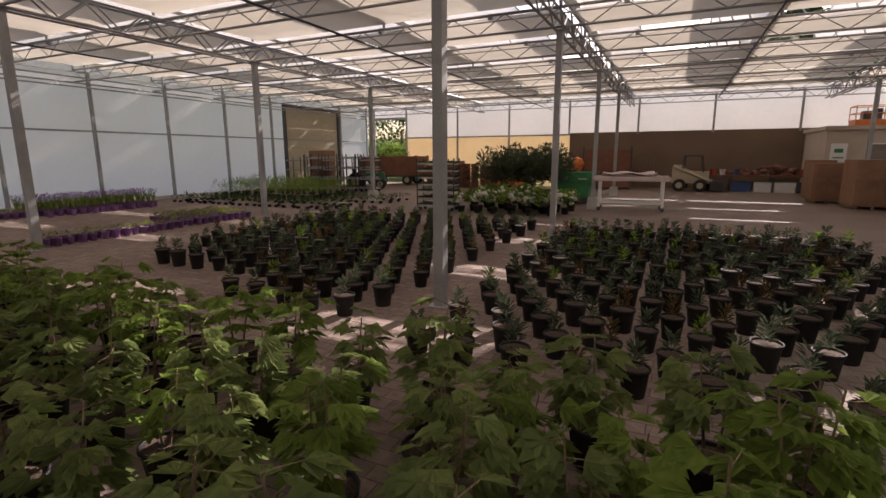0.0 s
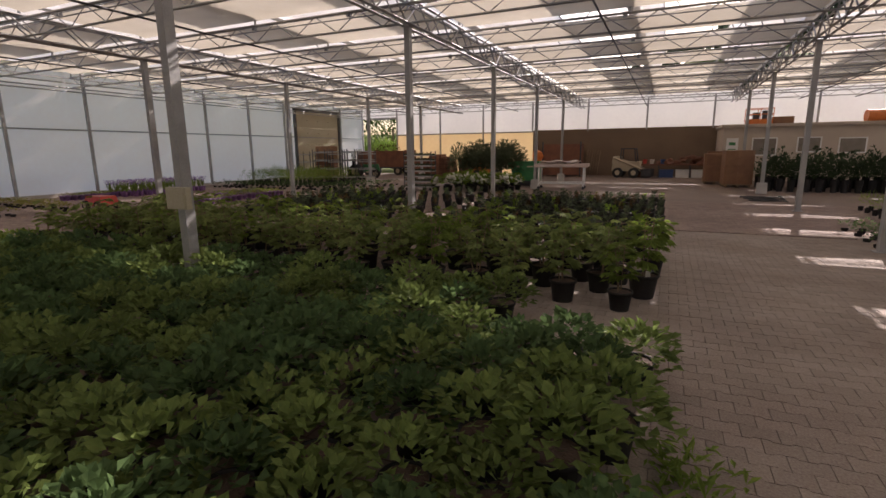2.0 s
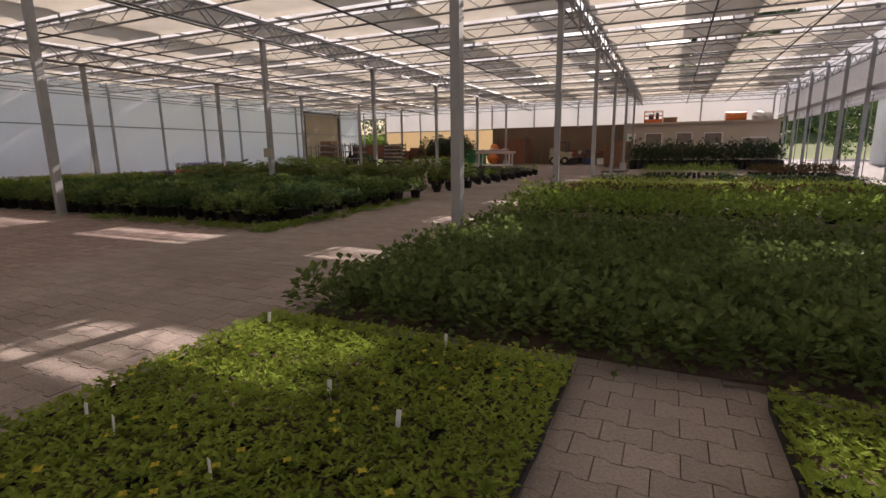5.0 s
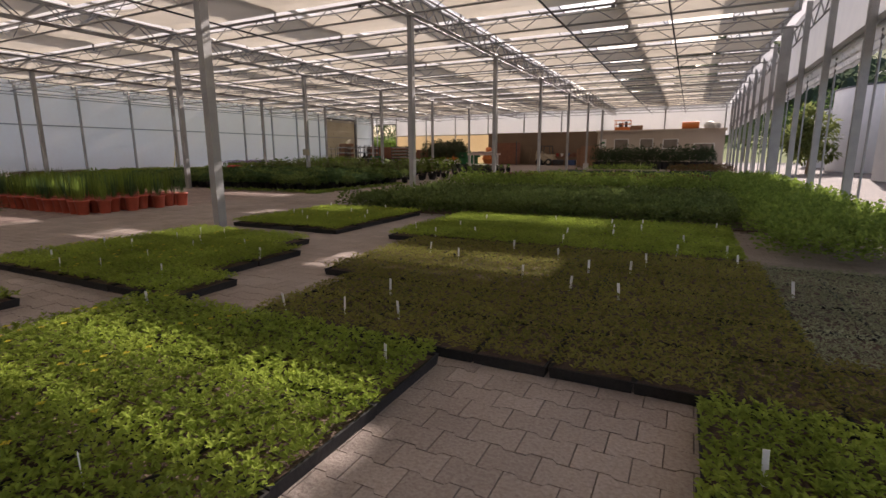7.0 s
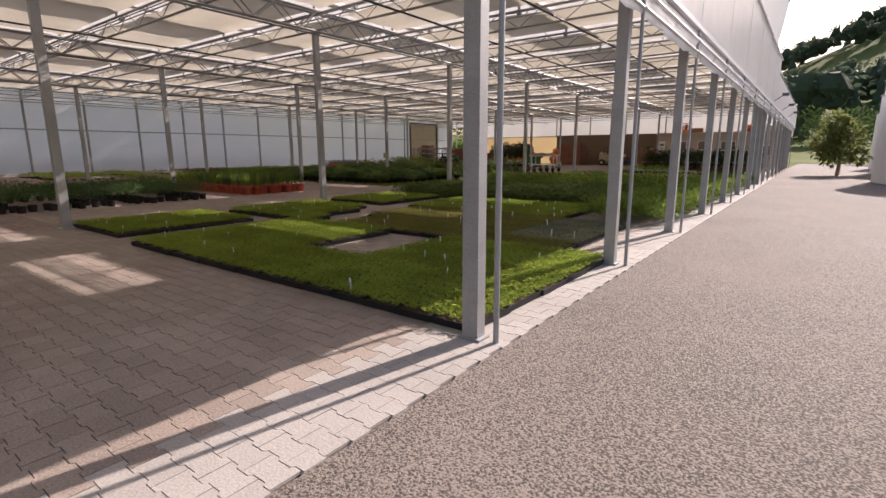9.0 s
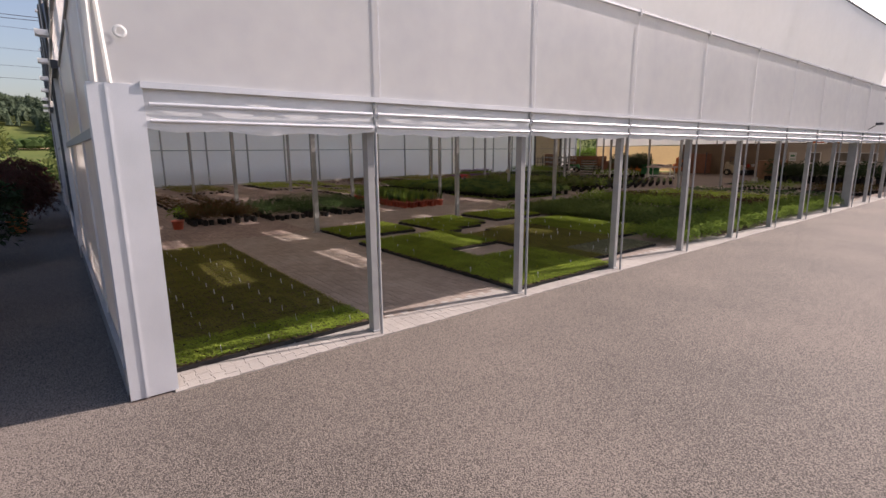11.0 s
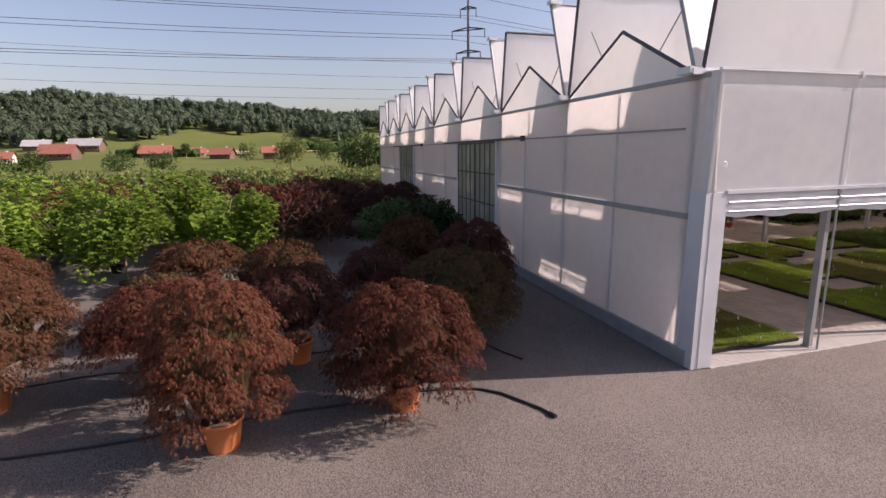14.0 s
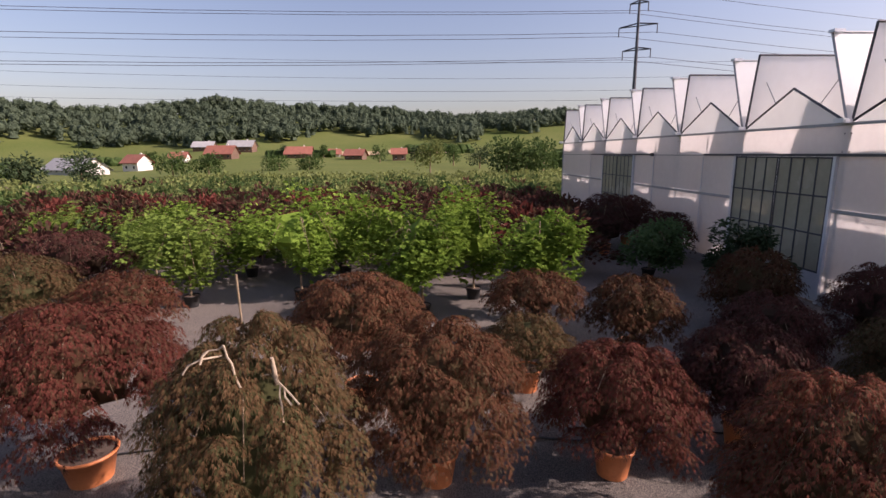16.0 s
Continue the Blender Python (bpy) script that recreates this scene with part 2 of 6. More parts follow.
# ---- mesh tools ----
class Build:
    """Collects vertices and faces for one mesh."""

    def __init__(self):
        self.v, self.f, self.s = [], [], []

    def add(self, verts, faces, smooth=False):
        o = len(self.v)
        self.v.extend(verts)
        self.f.extend(tuple(i + o for i in q) for q in faces)
        self.s.extend([smooth] * len(faces))
        return self

    def box(self, x, y, z, sx, sy, sz, turn=0.0, taper=1.0):
        """A box whose base is centred at x, y, z."""
        c, s = math.cos(turn), math.sin(turn)
        vs = []
        for k, t in ((0, 1.0), (1, taper)):
            for i, j in ((-1, -1), (1, -1), (1, 1), (-1, 1)):
                px, py = i * sx / 2 * t, j * sy / 2 * t
                vs.append((x + px * c - py * s, y + px * s + py * c, z + k * sz))
        return self.add(vs, [(3, 2, 1, 0), (4, 5, 6, 7), (0, 1, 5, 4), (1, 2, 6, 5), (2, 3, 7, 6), (3, 0, 4, 7)])

    def slab(self, x0, y0, z0, x1, y1, z1):
        return self.box((x0 + x1) / 2, (y0 + y1) / 2, z0, abs(x1 - x0), abs(y1 - y0), z1 - z0)

    def tube(self, a, b, r0, r1=None, n=6, caps=True):
        a, b = Vector(a), Vector(b)
        r1 = r0 if r1 is None else r1
        d = (b - a).normalized()
        u = d.cross(Vector((0, 0, 1)) if abs(d.z) < 0.95 else Vector((1, 0, 0))).normalized()
        w = d.cross(u)
        ring = [u * math.cos(2 * math.pi * i / n) + w * math.sin(2 * math.pi * i / n) for i in range(n)]
        vs = [tuple(a + q * r0) for q in ring] + [tuple(b + q * r1) for q in ring]
        self.add(vs, [(i, (i + 1) % n, n + (i + 1) % n, n + i) for i in range(n)], n > 5)
        if caps:
            self.add(vs[:n], [tuple(range(n))[::-1]]), self.add(vs[n:], [tuple(range(n))])
        return self

    def bar(self, a, b, w, h=None):
        """A square bar from a to b."""
        return self.tube(a, b, (w + (h or w)) / 2 * 0.707, n=4)

    def path(self, pts, r, n=6):
        for p, q in zip(pts, pts[1:]):
            self.tube(p, q, r, n=n)
        return self

    def lathe(self, rings, n=14, x=0.0, y=0.0):
        """Rings of (radius, z) turned round the upright axis."""
        vs = [(x + r * math.cos(2 * math.pi * i / n), y + r * math.sin(2 * math.pi * i / n), z) for r, z in rings for i in range(n)]
        fs = [(k * n + i, k * n + (i + 1) % n, (k + 1) * n + (i + 1) % n, (k + 1) * n + i) for k in range(len(rings) - 1) for i in range(n)]
        return self.add(vs, fs, True)

    def leaf(self, p, d, up, length, width, lobes=1):
        """A leaf from p along d: a folded blade, or a lobed palm of blades."""
        d = d.normalized()
        side = d.cross(up)
        side = side.normalized() if side.length > 1e-4 else Vector((1, 0, 0))
        nrm = side.cross(d)
        for k in range(lobes):
            a = 0 if lobes == 1 else (k - (lobes - 1) / 2) * (2.3 / lobes)
            dd = d * math.cos(a) + side * math.sin(a)
            ss = side * math.cos(a) - d * math.sin(a)
            ln = length * (1 - 0.28 * abs(a)) if lobes > 1 else length
            m = p + dd * ln * 0.55
            vs = [p, m + ss * width / 2 + nrm * width * 0.12, p + dd * ln - nrm * length * 0.12, m - ss * width / 2 + nrm * width * 0.12]
            self.add([tuple(q) for q in vs], [(0, 1, 2, 3)])
        return self

    def blob(self, c, r, sz=1.0, n=7, rough=0.25, rng=random):
        """An uneven clump."""
        vs, fs = [(c[0], c[1], c[2] + r * sz)], []
        rows = 4
        for k in range(1, rows):
            th = math.pi * k / rows
            for i in range(n):
                a = 2 * math.pi * (i + 0.5 * (k % 2)) / n
                q = r * (1 + rng.uniform(-rough, rough))
                vs.append((c[0] + q * math.sin(th) * math.cos(a), c[1] + q * math.sin(th) * math.sin(a), c[2] + q * math.cos(th) * sz))
        vs.append((c[0], c[1], c[2] - r * sz))
        for i in range(n):
            fs.append((0, 1 + i, 1 + (i + 1) % n))
            for k in range(rows - 2):
                o = 1 + k * n
                fs.append((o + i, o + n + i, o + n + (i + 1) % n, o + (i + 1) % n))
            o = 1 + (rows - 2) * n
            fs.append((o + i, len(vs) - 1, o + (i + 1) % n))
        return self.add(vs, fs)

    def mesh(self, name, material):
        me = bpy.data.meshes.new(name)
        me.from_pydata(self.v, [], self.f)
        me.polygons.foreach_set("use_smooth", self.s)
        for m in material if isinstance(material, (list, tuple)) else (material,):
            me.materials.append(m)
        me.update()
        return me


def part(name, b, material, parent=None, label="", at=None):
    ob = new(name, b if isinstance(b, bpy.types.Mesh) else b.mesh(name, material))
    if parent:
        ob.parent = parent
    if at is not None:
        ob.matrix_basis = at
    if label:
        ob["label"] = label
    return ob


def thing(name, label, category, m=None, group="", kind=""):
    ob = new(name)
    ob.empty_display_size = 0.2
    if m is not None:
        ob.matrix_basis = m
    return tagged(ob, label, category, group, kind)


def solid(name, b, material, label, category, kind="structure", group="", m=None):
    return tagged(part(name, b, material, None, "", m), label, category, group, kind)


R3 = random.Random(7)


def rnd_dir(rng, lo=-1.0, hi=1.0):
    a, z = rng.uniform(0, 2 * math.pi), rng.uniform(lo, hi)
    q = math.sqrt(max(0, 1 - z * z))
    return Vector((q * math.cos(a), q * math.sin(a), z))


# ---- plan of the greenhouse: x along the gable, y along the open side ----
GX0, BAY, NB = -0.39, 4.323, 8
GUT = [GX0 - BAY * k for k in range(NB + 1)]
XW = GUT[-1] - 0.02
YB = 54.0
EAVE, TRUSS_LO, TRUSS_HI = 5.15, 4.36, 4.82


def truss_y(k):
    """Trusses stand every 2.95 m; every second one has columns."""
    return 0.207 + 2.9465 * k



# ---- ground ----
def terrain_height(x, y):
    """Flat round the nursery, rising to meadows and wooded hills."""
    d = math.hypot(x, y)
    a = math.degrees(math.atan2(-x, y))  # 0 along +y, 90 along -x
    south = min(1.0, max(0.0, (a - 112) / 10)) if a < 200 else 0.0
    k = 16.0 * min(max(0.0, d - 180) / 250, 1.0) ** 2.2 * (1 - 0.5 * south) - 2.2 * south * min(1.0, max(0.0, d - 110) / 110)
    hill = 0.0
    if d > 430:
        west = max(0.0, 1 - abs(a - 108) / 62)
        hill += (22.5 + 11.0 * min(1.0, max(0.0, (a - 90) / 12))) * min(1, (d - 430) / 130) * min(1, west * 2.2) * (1 + 0.06 * math.sin(a * 0.35) + 0.03 * math.sin(a * 1.3))
        hill += 6 * min(1, (d - 430) / 420) * max(0.0, 1 - abs(a - 62) / 45)
    if d > 120:
        north = max(0.0, 1 - abs(a + 22) / 38)
        hill += 70 * min(1, (d - 120) / 330) ** 1.2 * min(1, north * 1.8)
    return k + hill


def ground_sheet():
    b = Build()
    radii = [0, 25, 60, 90, 110, 140, 175, 210, 250, 290, 330, 370, 410, 460, 520, 590, 680, 800, 1000, 1400, 2200, 4000]
    n = 144
    vs = []
    for r in radii:
        for i in range(n):
            t = 2 * math.pi * i / n
            x, y = r * math.cos(t), r * math.sin(t)
            vs.append((x, y, -0.06 + (terrain_height(x, y) if r < 1300 else terrain_height(x, y) * 0.6)))
    fs = [(k * n + i, k * n + (i + 1) % n, (k + 1) * n + (i + 1) % n, (k + 1) * n + i) for k in range(len(radii) - 1) for i in range(n)]
    b.add(vs, [f[::-1] for f in fs], True)
    me = b.mesh("ground", MEADOW)
    bm = bmesh.new()
    bm.from_mesh(me)
    bmesh.ops.remove_doubles(bm, verts=bm.verts, dist=0.001)
    bmesh.ops.recalc_face_normals(bm, faces=bm.faces)
    bm.to_mesh(me)
    bm.free()
    solid("ground", me, None, "green meadow rising to wooded hills", "ground")


ground_sheet()
solid("road", Build().slab(0.12, -32, -0.3, 30, 70, -0.004).slab(-36, -32, -0.3, 0.12, -0.06, -0.004), ASPHALT, "grey asphalt yard with fine gravel texture", "yard")
solid("floor", Build().slab(XW, 0.0, -0.3, -0.5, YB, -0.02), JOINT, "sandy joints under the greenhouse paving", "floor")
solid("floor_sill", Build().slab(-0.5, -0.06, -0.3, 0.12, YB, -0.018), JOINT, "paved strip under the posts of the open side", "sill")
solid("pavement", Build().slab(-75, -75, -0.3, -36, 0, -0.03), SOIL, "dark soil of the nursery field", "field")


# ---- walls and roof ----
def wall_end():
    """Gable wall of film with rails, plinth and two glazed sliding doors."""
    doors = [(-13.55, -9.3), (-26.35, -22.15)]
    xs = [XW] + [v for d in doors[::-1] for v in d] + [-0.12]
    film = Build()
    for a, c in zip(xs[0::2], xs[1::2]):
        film.slab(a, 0.0, 0.3, c, 0.02, EAVE - 0.05)
    for a, c in doors:
        film.slab(a, 0.0, 4.26, c, 0.02, EAVE - 0.05)
    wall = solid("wall_south", film, FILM_GABLE, "milky translucent film gable wall", "wall")
    rails = Build()
    for a, c in zip(xs[0::2], xs[1::2]):
        rails.slab(a, -0.04, 2.70, c, 0.0, 2.80)
        rails.slab(a, -0.06, 0.0, c, 0.02, 0.3)
    rails.slab(XW, -0.05, EAVE - 0.06, -0.1, 0.0, EAVE + 0.02)
    rails.slab(XW, -0.03, 4.26, -0.6, 0.0, 4.30)
    part("rail", rails, STEEL, wall, "grey metal rails and plinth")
    posts = Build()
    for k in range(NB + 1):
        posts.slab(GUT[k] - 0.05, 0.03, 0, GUT[k] + 0.05, 0.13, EAVE)
    for k in range(NB):
        m = (GUT[k] + GUT[k + 1]) / 2
        if not any(a < m < c for a, c in doors):
            posts.slab(m - 0.03, 0.03, 0.3, m + 0.03, 0.1, EAVE - 0.1)
    part("post", posts, STEEL, wall)
    seams = Build()
    for x in (-2.55, -7.08, -15.7, -19.9, -28.7):
        seams.slab(x - 0.018, -0.028, 0.3, x + 0.018, -0.002, 4.24)
    part("film_seam", seams, ALU, wall, "narrow clamped film seams")
    for k in range(NB):
        a, c = GUT[k + 1] + 0.15, GUT[k] - 0.15
        m = (a + c) / 2
        tri = Build().add([(a, 0.0, EAVE), (c, 0.0, EAVE), (m, 0.0, 6.27), (a, 0.015, EAVE), (c, 0.015, EAVE), (m, 0.015, 6.27)], [(0, 1, 2), (5, 4, 3)])
        part("gable_panel", tri, FILM_ROOF, wall)
        part("gable_bar", Build().bar((a - 0.1, -0.02, EAVE + 0.02), (m, -0.02, 6.31), 0.055).bar((m, -0.02, 6.31), (c + 0.1, -0.02, EAVE + 0.02), 0.055), STEEL_DARK, wall, "dark gable bars")
    for i, (a, c) in enumerate(doors):
        d = thing("door_%d" % (i + 1), "glazed sliding double door with dark bars", "door", kind="structure")
        m = (a + c) / 2
        for p, q in ((a, m), (m, c)):
            leaf = part("door_leaf", Build().slab(p + 0.05, -0.05, 0.95, q - 0.05, -0.03, 4.2), DOORPANE, d, "pale translucent panes")
            bars = Build()
            w = q - p
            for k in range(6 if w > 2.5 else 5):
                x = p + 0.04 + (w - 0.08) * k / (5 if w > 2.5 else 4)
                bars.slab(x - 0.02, -0.075, 0.9, x + 0.02, -0.052, 4.24)
            for z in (0.9, 2.0, 3.1, 4.2):
                bars.slab(p, -0.08, z, q, -0.052, z + 0.05)
            part("door_bars", bars, STEEL_DARK, leaf)
            part("kick_panel", Build().slab(p + 0.02, -0.07, 0.06, q - 0.02, -0.03, 0.9), ALU, d, "blue-grey metal kick panel")
        part("door_frame", Build().slab(c, -0.09, 0, c + 0.1, 0.0, 4.3).slab(a - 0.1, -0.09, 0, a, 0.0, 4.3), ALU, d)
        part("door_rail", Build().slab(a - 2.0, -0.11, 4.27, c + 2.2, -0.02, 4.34).slab(c + 2.1, -0.14, 4.22, c + 2.22, -0.02, 4.38), STEEL_DARK, d, "sliding rail over the door")


def wall_front():
    """Open side: posts, rods, roller curtain and film above."""
    film = Build()
    w = lambda y: 0.008 * math.sin(y * 13.7) + 0.015 * abs(math.sin(math.pi * y / 3.0)) - 0.03 * math.exp(-((y - 9.6) / 0.12) ** 2)
    n = 120
    for j in range(n + 1):
        y = 30.0 * j / n
        for x, z in ((0.025, 3.2), (0.025, 4.2), (0.025, EAVE + 0.05)):
            film.v.append((x + 0.6 * w(y) * (1.2 - (z - 3.2) / 2), y, z))
    for j in range(n):
        for i in range(2):
            film.f.append((j * 3 + i, j * 3 + 3 + i, j * 3 + 4 + i, j * 3 + 1 + i)), film.s.append(True)
    film.add([(0.03, 0, EAVE + 0.05), (0.03, 30, EAVE + 0.05), (GUT[0] + 0.12, 30, EAVE + 0.06), (GUT[0] + 0.12, 0, EAVE + 0.06)], [(0, 1, 2, 3)])
    wall = solid("wall_east", film, FILM, "milky film skirt above the open side", "wall")
    part("corner_film", Build().slab(-0.13, -0.025, 3.2, 0.02, 0.02, EAVE + 0.03), FILM, wall)
    part("skirt", Build().slab(-0.02, 30.0, 3.2, 0.02, YB, 4.6), FILM, wall)
    part("eave_film", Build().add([(0.02, 30.0, 4.6), (0.02, YB, 4.6), (GUT[0] + 0.12, YB, EAVE + 0.06), (GUT[0] + 0.12, 30.0, EAVE + 0.06)], [(0, 1, 2, 3)]), FILM, wall)
    seam = Build().slab(0.042, -0.008, 3.24, 0.05, 0.008, EAVE).slab(0.03, -0.03, EAVE - 0.02, 0.1, 0.03, EAVE + 0.09).mesh("film_seam", CURTAIN)
    for k in range(1, 10):
        part("film_seam", seam, CURTAIN, wall, "welded film seam with a clip", Matrix.Translation((0, 3.0 * k + 0.1, 0)))
    part("rail", Build().slab(-0.03, 0.38, 3.17, 0.07, YB, 3.23).slab(0.03, 0, EAVE + 0.03, 0.09, 30, EAVE + 0.07), ALU, wall, "aluminium film rail")
    part("corner_fold", Build().bar((0.03, 0.02, 3.2), (0.05, 0.06, EAVE), 0.05).bar((0.04, 0.14, 3.2), (0.05, 0.05, EAVE), 0.03), FILM_ROOF, wall)
    eyelet = Build().lathe([(0.03, 0), (0.055, 0.004), (0.06, 0.0)], 12)
    part("eyelet", eyelet, WHITE, wall, "", Matrix.Translation((0.05, 0.27, 3.67)) @ Euler((0, math.pi / 2, 0)).to_matrix().to_4x4())
    part("corner_post", Build().slab(-0.32, -0.045, 0.0, -0.02, 0.02, 3.2).slab(-0.02, -0.05, 0.0, 0.05, 0.4, 3.2).slab(0.05, 0.09, 0.0, 0.06, 0.11, 3.2), ALU, wall, "wide white corner post")
    me = Build().slab(-0.22, -0.05, 0.0, -0.09, 0.05, 5.08).slab(-0.25, -0.07, 0.0, -0.06, 0.07, 0.02).mesh("front_post", STEEL)
    rod = Build().tube((0, 0, 0.0), (0, 0, 3.2), 0.021, n=10).box(0, 0, 2.95, 0.05, 0.06, 0.04).box(0, 0, 3.1, 0.05, 0.06, 0.04).mesh("guide_rod", STEEL)
    thick = Build().slab(-0.36, -0.12, 0.0, -0.06, 0.12, 5.08).mesh("thick_post", STEEL)
    for k in range(1, 18):
        y = 3.0 * k
        big = k == 9
        post = tagged(part("front_post", thick if big else me, STEEL, None, "", Matrix.Translation((0, y, 0))), "galvanised steel post of the open side", "post", "front posts", "structure")
        part("guide_rod", rod, STEEL, post, "thin curtain guide rod", Matrix.Translation((0.03, 0.01, 0)))
    beam = Build().slab(-0.085, 0.4, 3.22, -0.035, YB, 3.34)
    beam.bar((-0.06, 0.2, 4.4), (-0.06, YB, 4.4), 0.04)
    beam.bar((-0.06, 0.2, 4.86), (-0.06, YB, 4.86), 0.04)
    for i in range(88):
        z0, z1 = (4.4, 4.86) if i % 2 else (4.86, 4.4)
        beam.bar((-0.06, 0.3 + 0.6 * i, z0), (-0.06, 0.9 + 0.6 * i, z1), 0.026)
    part("inner_beam", beam, STEEL, wall, "galvanised beam and lattice inside the film")
    for k in range(17):
        y0, y1 = 3.0 * k + (0.4 if k == 0 else 0.0), 3.0 * k + 3.0
        c = Build()
        prof = [(-0.02, 3.2), (0.03, 3.12), (0.0, 3.06), (0.05, 3.0), (0.01, 2.93), (0.045, 2.87), (0.03, 2.78)]
        nn = 10
        for j in range(nn + 1):
            y = y0 + (y1 - y0) * j / nn
            for i, (x, z) in enumerate(prof):
                sag = 0.035 * math.sin(math.pi * j / nn) * (i / 6)
                c.v.append((x + 0.008 * math.sin(y * 9 + i), y, z - sag + (0.02 * math.sin(y * 7 + k) if i == 6 else 0)))
        m = len(prof)
        for j in range(nn):
            for i in range(m - 1):
                c.f.append((j * m + i, (j + 1) * m + i, (j + 1) * m + i + 1, j * m + i + 1)), c.s.append(True)
        cur = tagged(part("roller_curtain", c, CURTAIN), "rolled-up white film curtain over the opening", "curtain", "roller curtains", "")
        part("curtain_tube", Build().tube((0.05, y0 + 0.04, 3.02), (0.05, y1 - 0.04, 3.02), 0.022, n=8).tube((0.05, y0 + 0.04, 2.86), (0.05, y1 - 0.04, 2.85), 0.018, n=8), ALU, cur)
    for y in (27.4, 33.0, 39.0):
        lamp = thing("floodlight", "small grey floodlight on a bracket", "lamp", Matrix.Translation((0.1, y, 3.3)), "floodlights")
        part("bracket", Build().bar((0, 0, 0), (0.3, 0, 0.22), 0.03), STEEL, lamp)
        part("head", Build().box(0.36, 0, 0.18, 0.22, 0.28, 0.1), STEEL_DARK, lamp)


def wall_left():
    film = Build().slab(XW - 0.03, 0, 0.12, XW, 46.0, EAVE).slab(XW - 0.03, 50.7, 0.12, XW, YB, EAVE).slab(XW - 0.03, 46.0, 4.45, XW, 50.7, EAVE)
    wall = solid("wall_west", film, FILM_SIDE, "milky translucent film side wall", "wall")
    part("plinth", Build().slab(XW - 0.1, 0, -0.02, XW + 0.05, YB, 0.14), CONCRETE, wall)
    part("rail", Build().slab(XW + 0.0, 0, 2.68, XW + 0.06, YB, 2.74).slab(XW, 0, 4.75, XW + 0.06, YB, 4.81), STEEL, wall)
    me = Build().slab(XW + 0.01, -0.05, 0.14, XW + 0.12, 0.05, EAVE).mesh("wall_post", STEEL)
    for k in range(19):
        y = 3.0 * k
        if not 46.2 < y < 50.5:
            part("wall_post", me, STEEL, wall, "", Matrix.Translation((0, y, 0)))
    d = thing("door_3", "closed beige sectional door", "door", kind="structure")
    for k in range(4):
        z = 0.1 + 1.08 * k
        part("door_panel", Build().slab(XW - 0.02, 46.05, z, XW + 0.05, 50.65, z + 1.07), BEIGE, d)
    dots = Build()
    for y in (47.2, 48.35, 49.5):
        for z in (0.6, 1.5, 2.2, 3.0, 3.8):
            dots.tube((XW + 0.05, y, z), (XW + 0.065, y, z), 0.03, n=8)
    part("door_bolt", dots, STEEL_DARK, d)
    part("door_frame", Build().slab(XW, 45.9, 0, XW + 0.15, 46.05, 4.5).slab(XW, 50.65, 0, XW + 0.15, 50.8, 4.5).slab(XW, 45.9, 4.42, XW + 0.2, 50.8, 4.55), STEEL_DARK, d)


def wall_back():
    b = Build().slab(-31.7, YB, 2.98, -9.8, YB + 0.02, EAVE).slab(-9.8, YB, 2.5, XE, YB + 0.02, EAVE).slab(XW, YB, 4.2, -31.7, YB + 0.02, EAVE)
    wall = solid("wall_north", b, FILM_BACK, "white translucent film wall at the far end", "wall")
    part("low_film", Build().slab(-31.7, YB, 0.1, -20.95, YB + 0.02, 2.94), FILM_SUNTINT, wall, "cream film panel with sunlight put into its colour")
    part("solid_panel", Build().slab(-20.95, YB - 0.08, 0.0, -9.3, YB + 0.1, 3.02), BRICKISH, wall, "plain brown panel wall")
    posts = Build()
    for x in (-34.2, -31.7, -28.0, -24.6, -21.0, -17.3, -13.7, -10.0, -4.9, -0.4):
        posts.slab(x - 0.05, YB - 0.16, 0 if x < -21 else 2.9, x + 0.05, YB - 0.09, EAVE - 0.3)
    part("post", posts, STEEL, wall)
    part("rail", Build().slab(-31.7, YB - 0.06, 2.9, -20.95, YB, 2.98).slab(-34.2, YB - 0.1, 4.15, -31.7, YB - 0.02, 4.3), STEEL, wall)


XE = -0.05
wall_end()
wall_front()
wall_left()
wall_back()


def columns():
    me = Build().slab(-0.06, -0.07, 0.0, 0.06, 0.07, TRUSS_LO).slab(-0.12, -0.12, -0.02, 0.12, 0.12, 0.015).slab(-0.1, -0.09, TRUSS_LO - 0.03, 0.1, 0.09, TRUSS_LO).mesh("column", STEEL)
    foot = Build().box(0, 0, -0.02, 0.34, 0.34, 0.42, 0, 0.9).mesh("footing", CONCRETE)
    for k in (2, 4, 6):
        for j in range(1, 9):
            col = tagged(part("steel_column", me, STEEL, None, "", Matrix.Translation((GUT[k], truss_y(2 * j), 0))), "galvanised steel column of the greenhouse", "column", "steel columns", "structure")
            if j >= 7:
                part("footing", foot, CONCRETE, col, "concrete footing block")
    box = thing("switch_box", "small grey switch box on a column", "box", Matrix.Translation((GUT[4], truss_y(8), 1.04)))
    part("housing", Build().box(0.03, -0.11, 0, 0.34, 0.08, 0.26), BEIGE, box)
    part("cover", Build().box(0.03, -0.155, 0.02, 0.3, 0.01, 0.22), BEIGE, box)


columns()


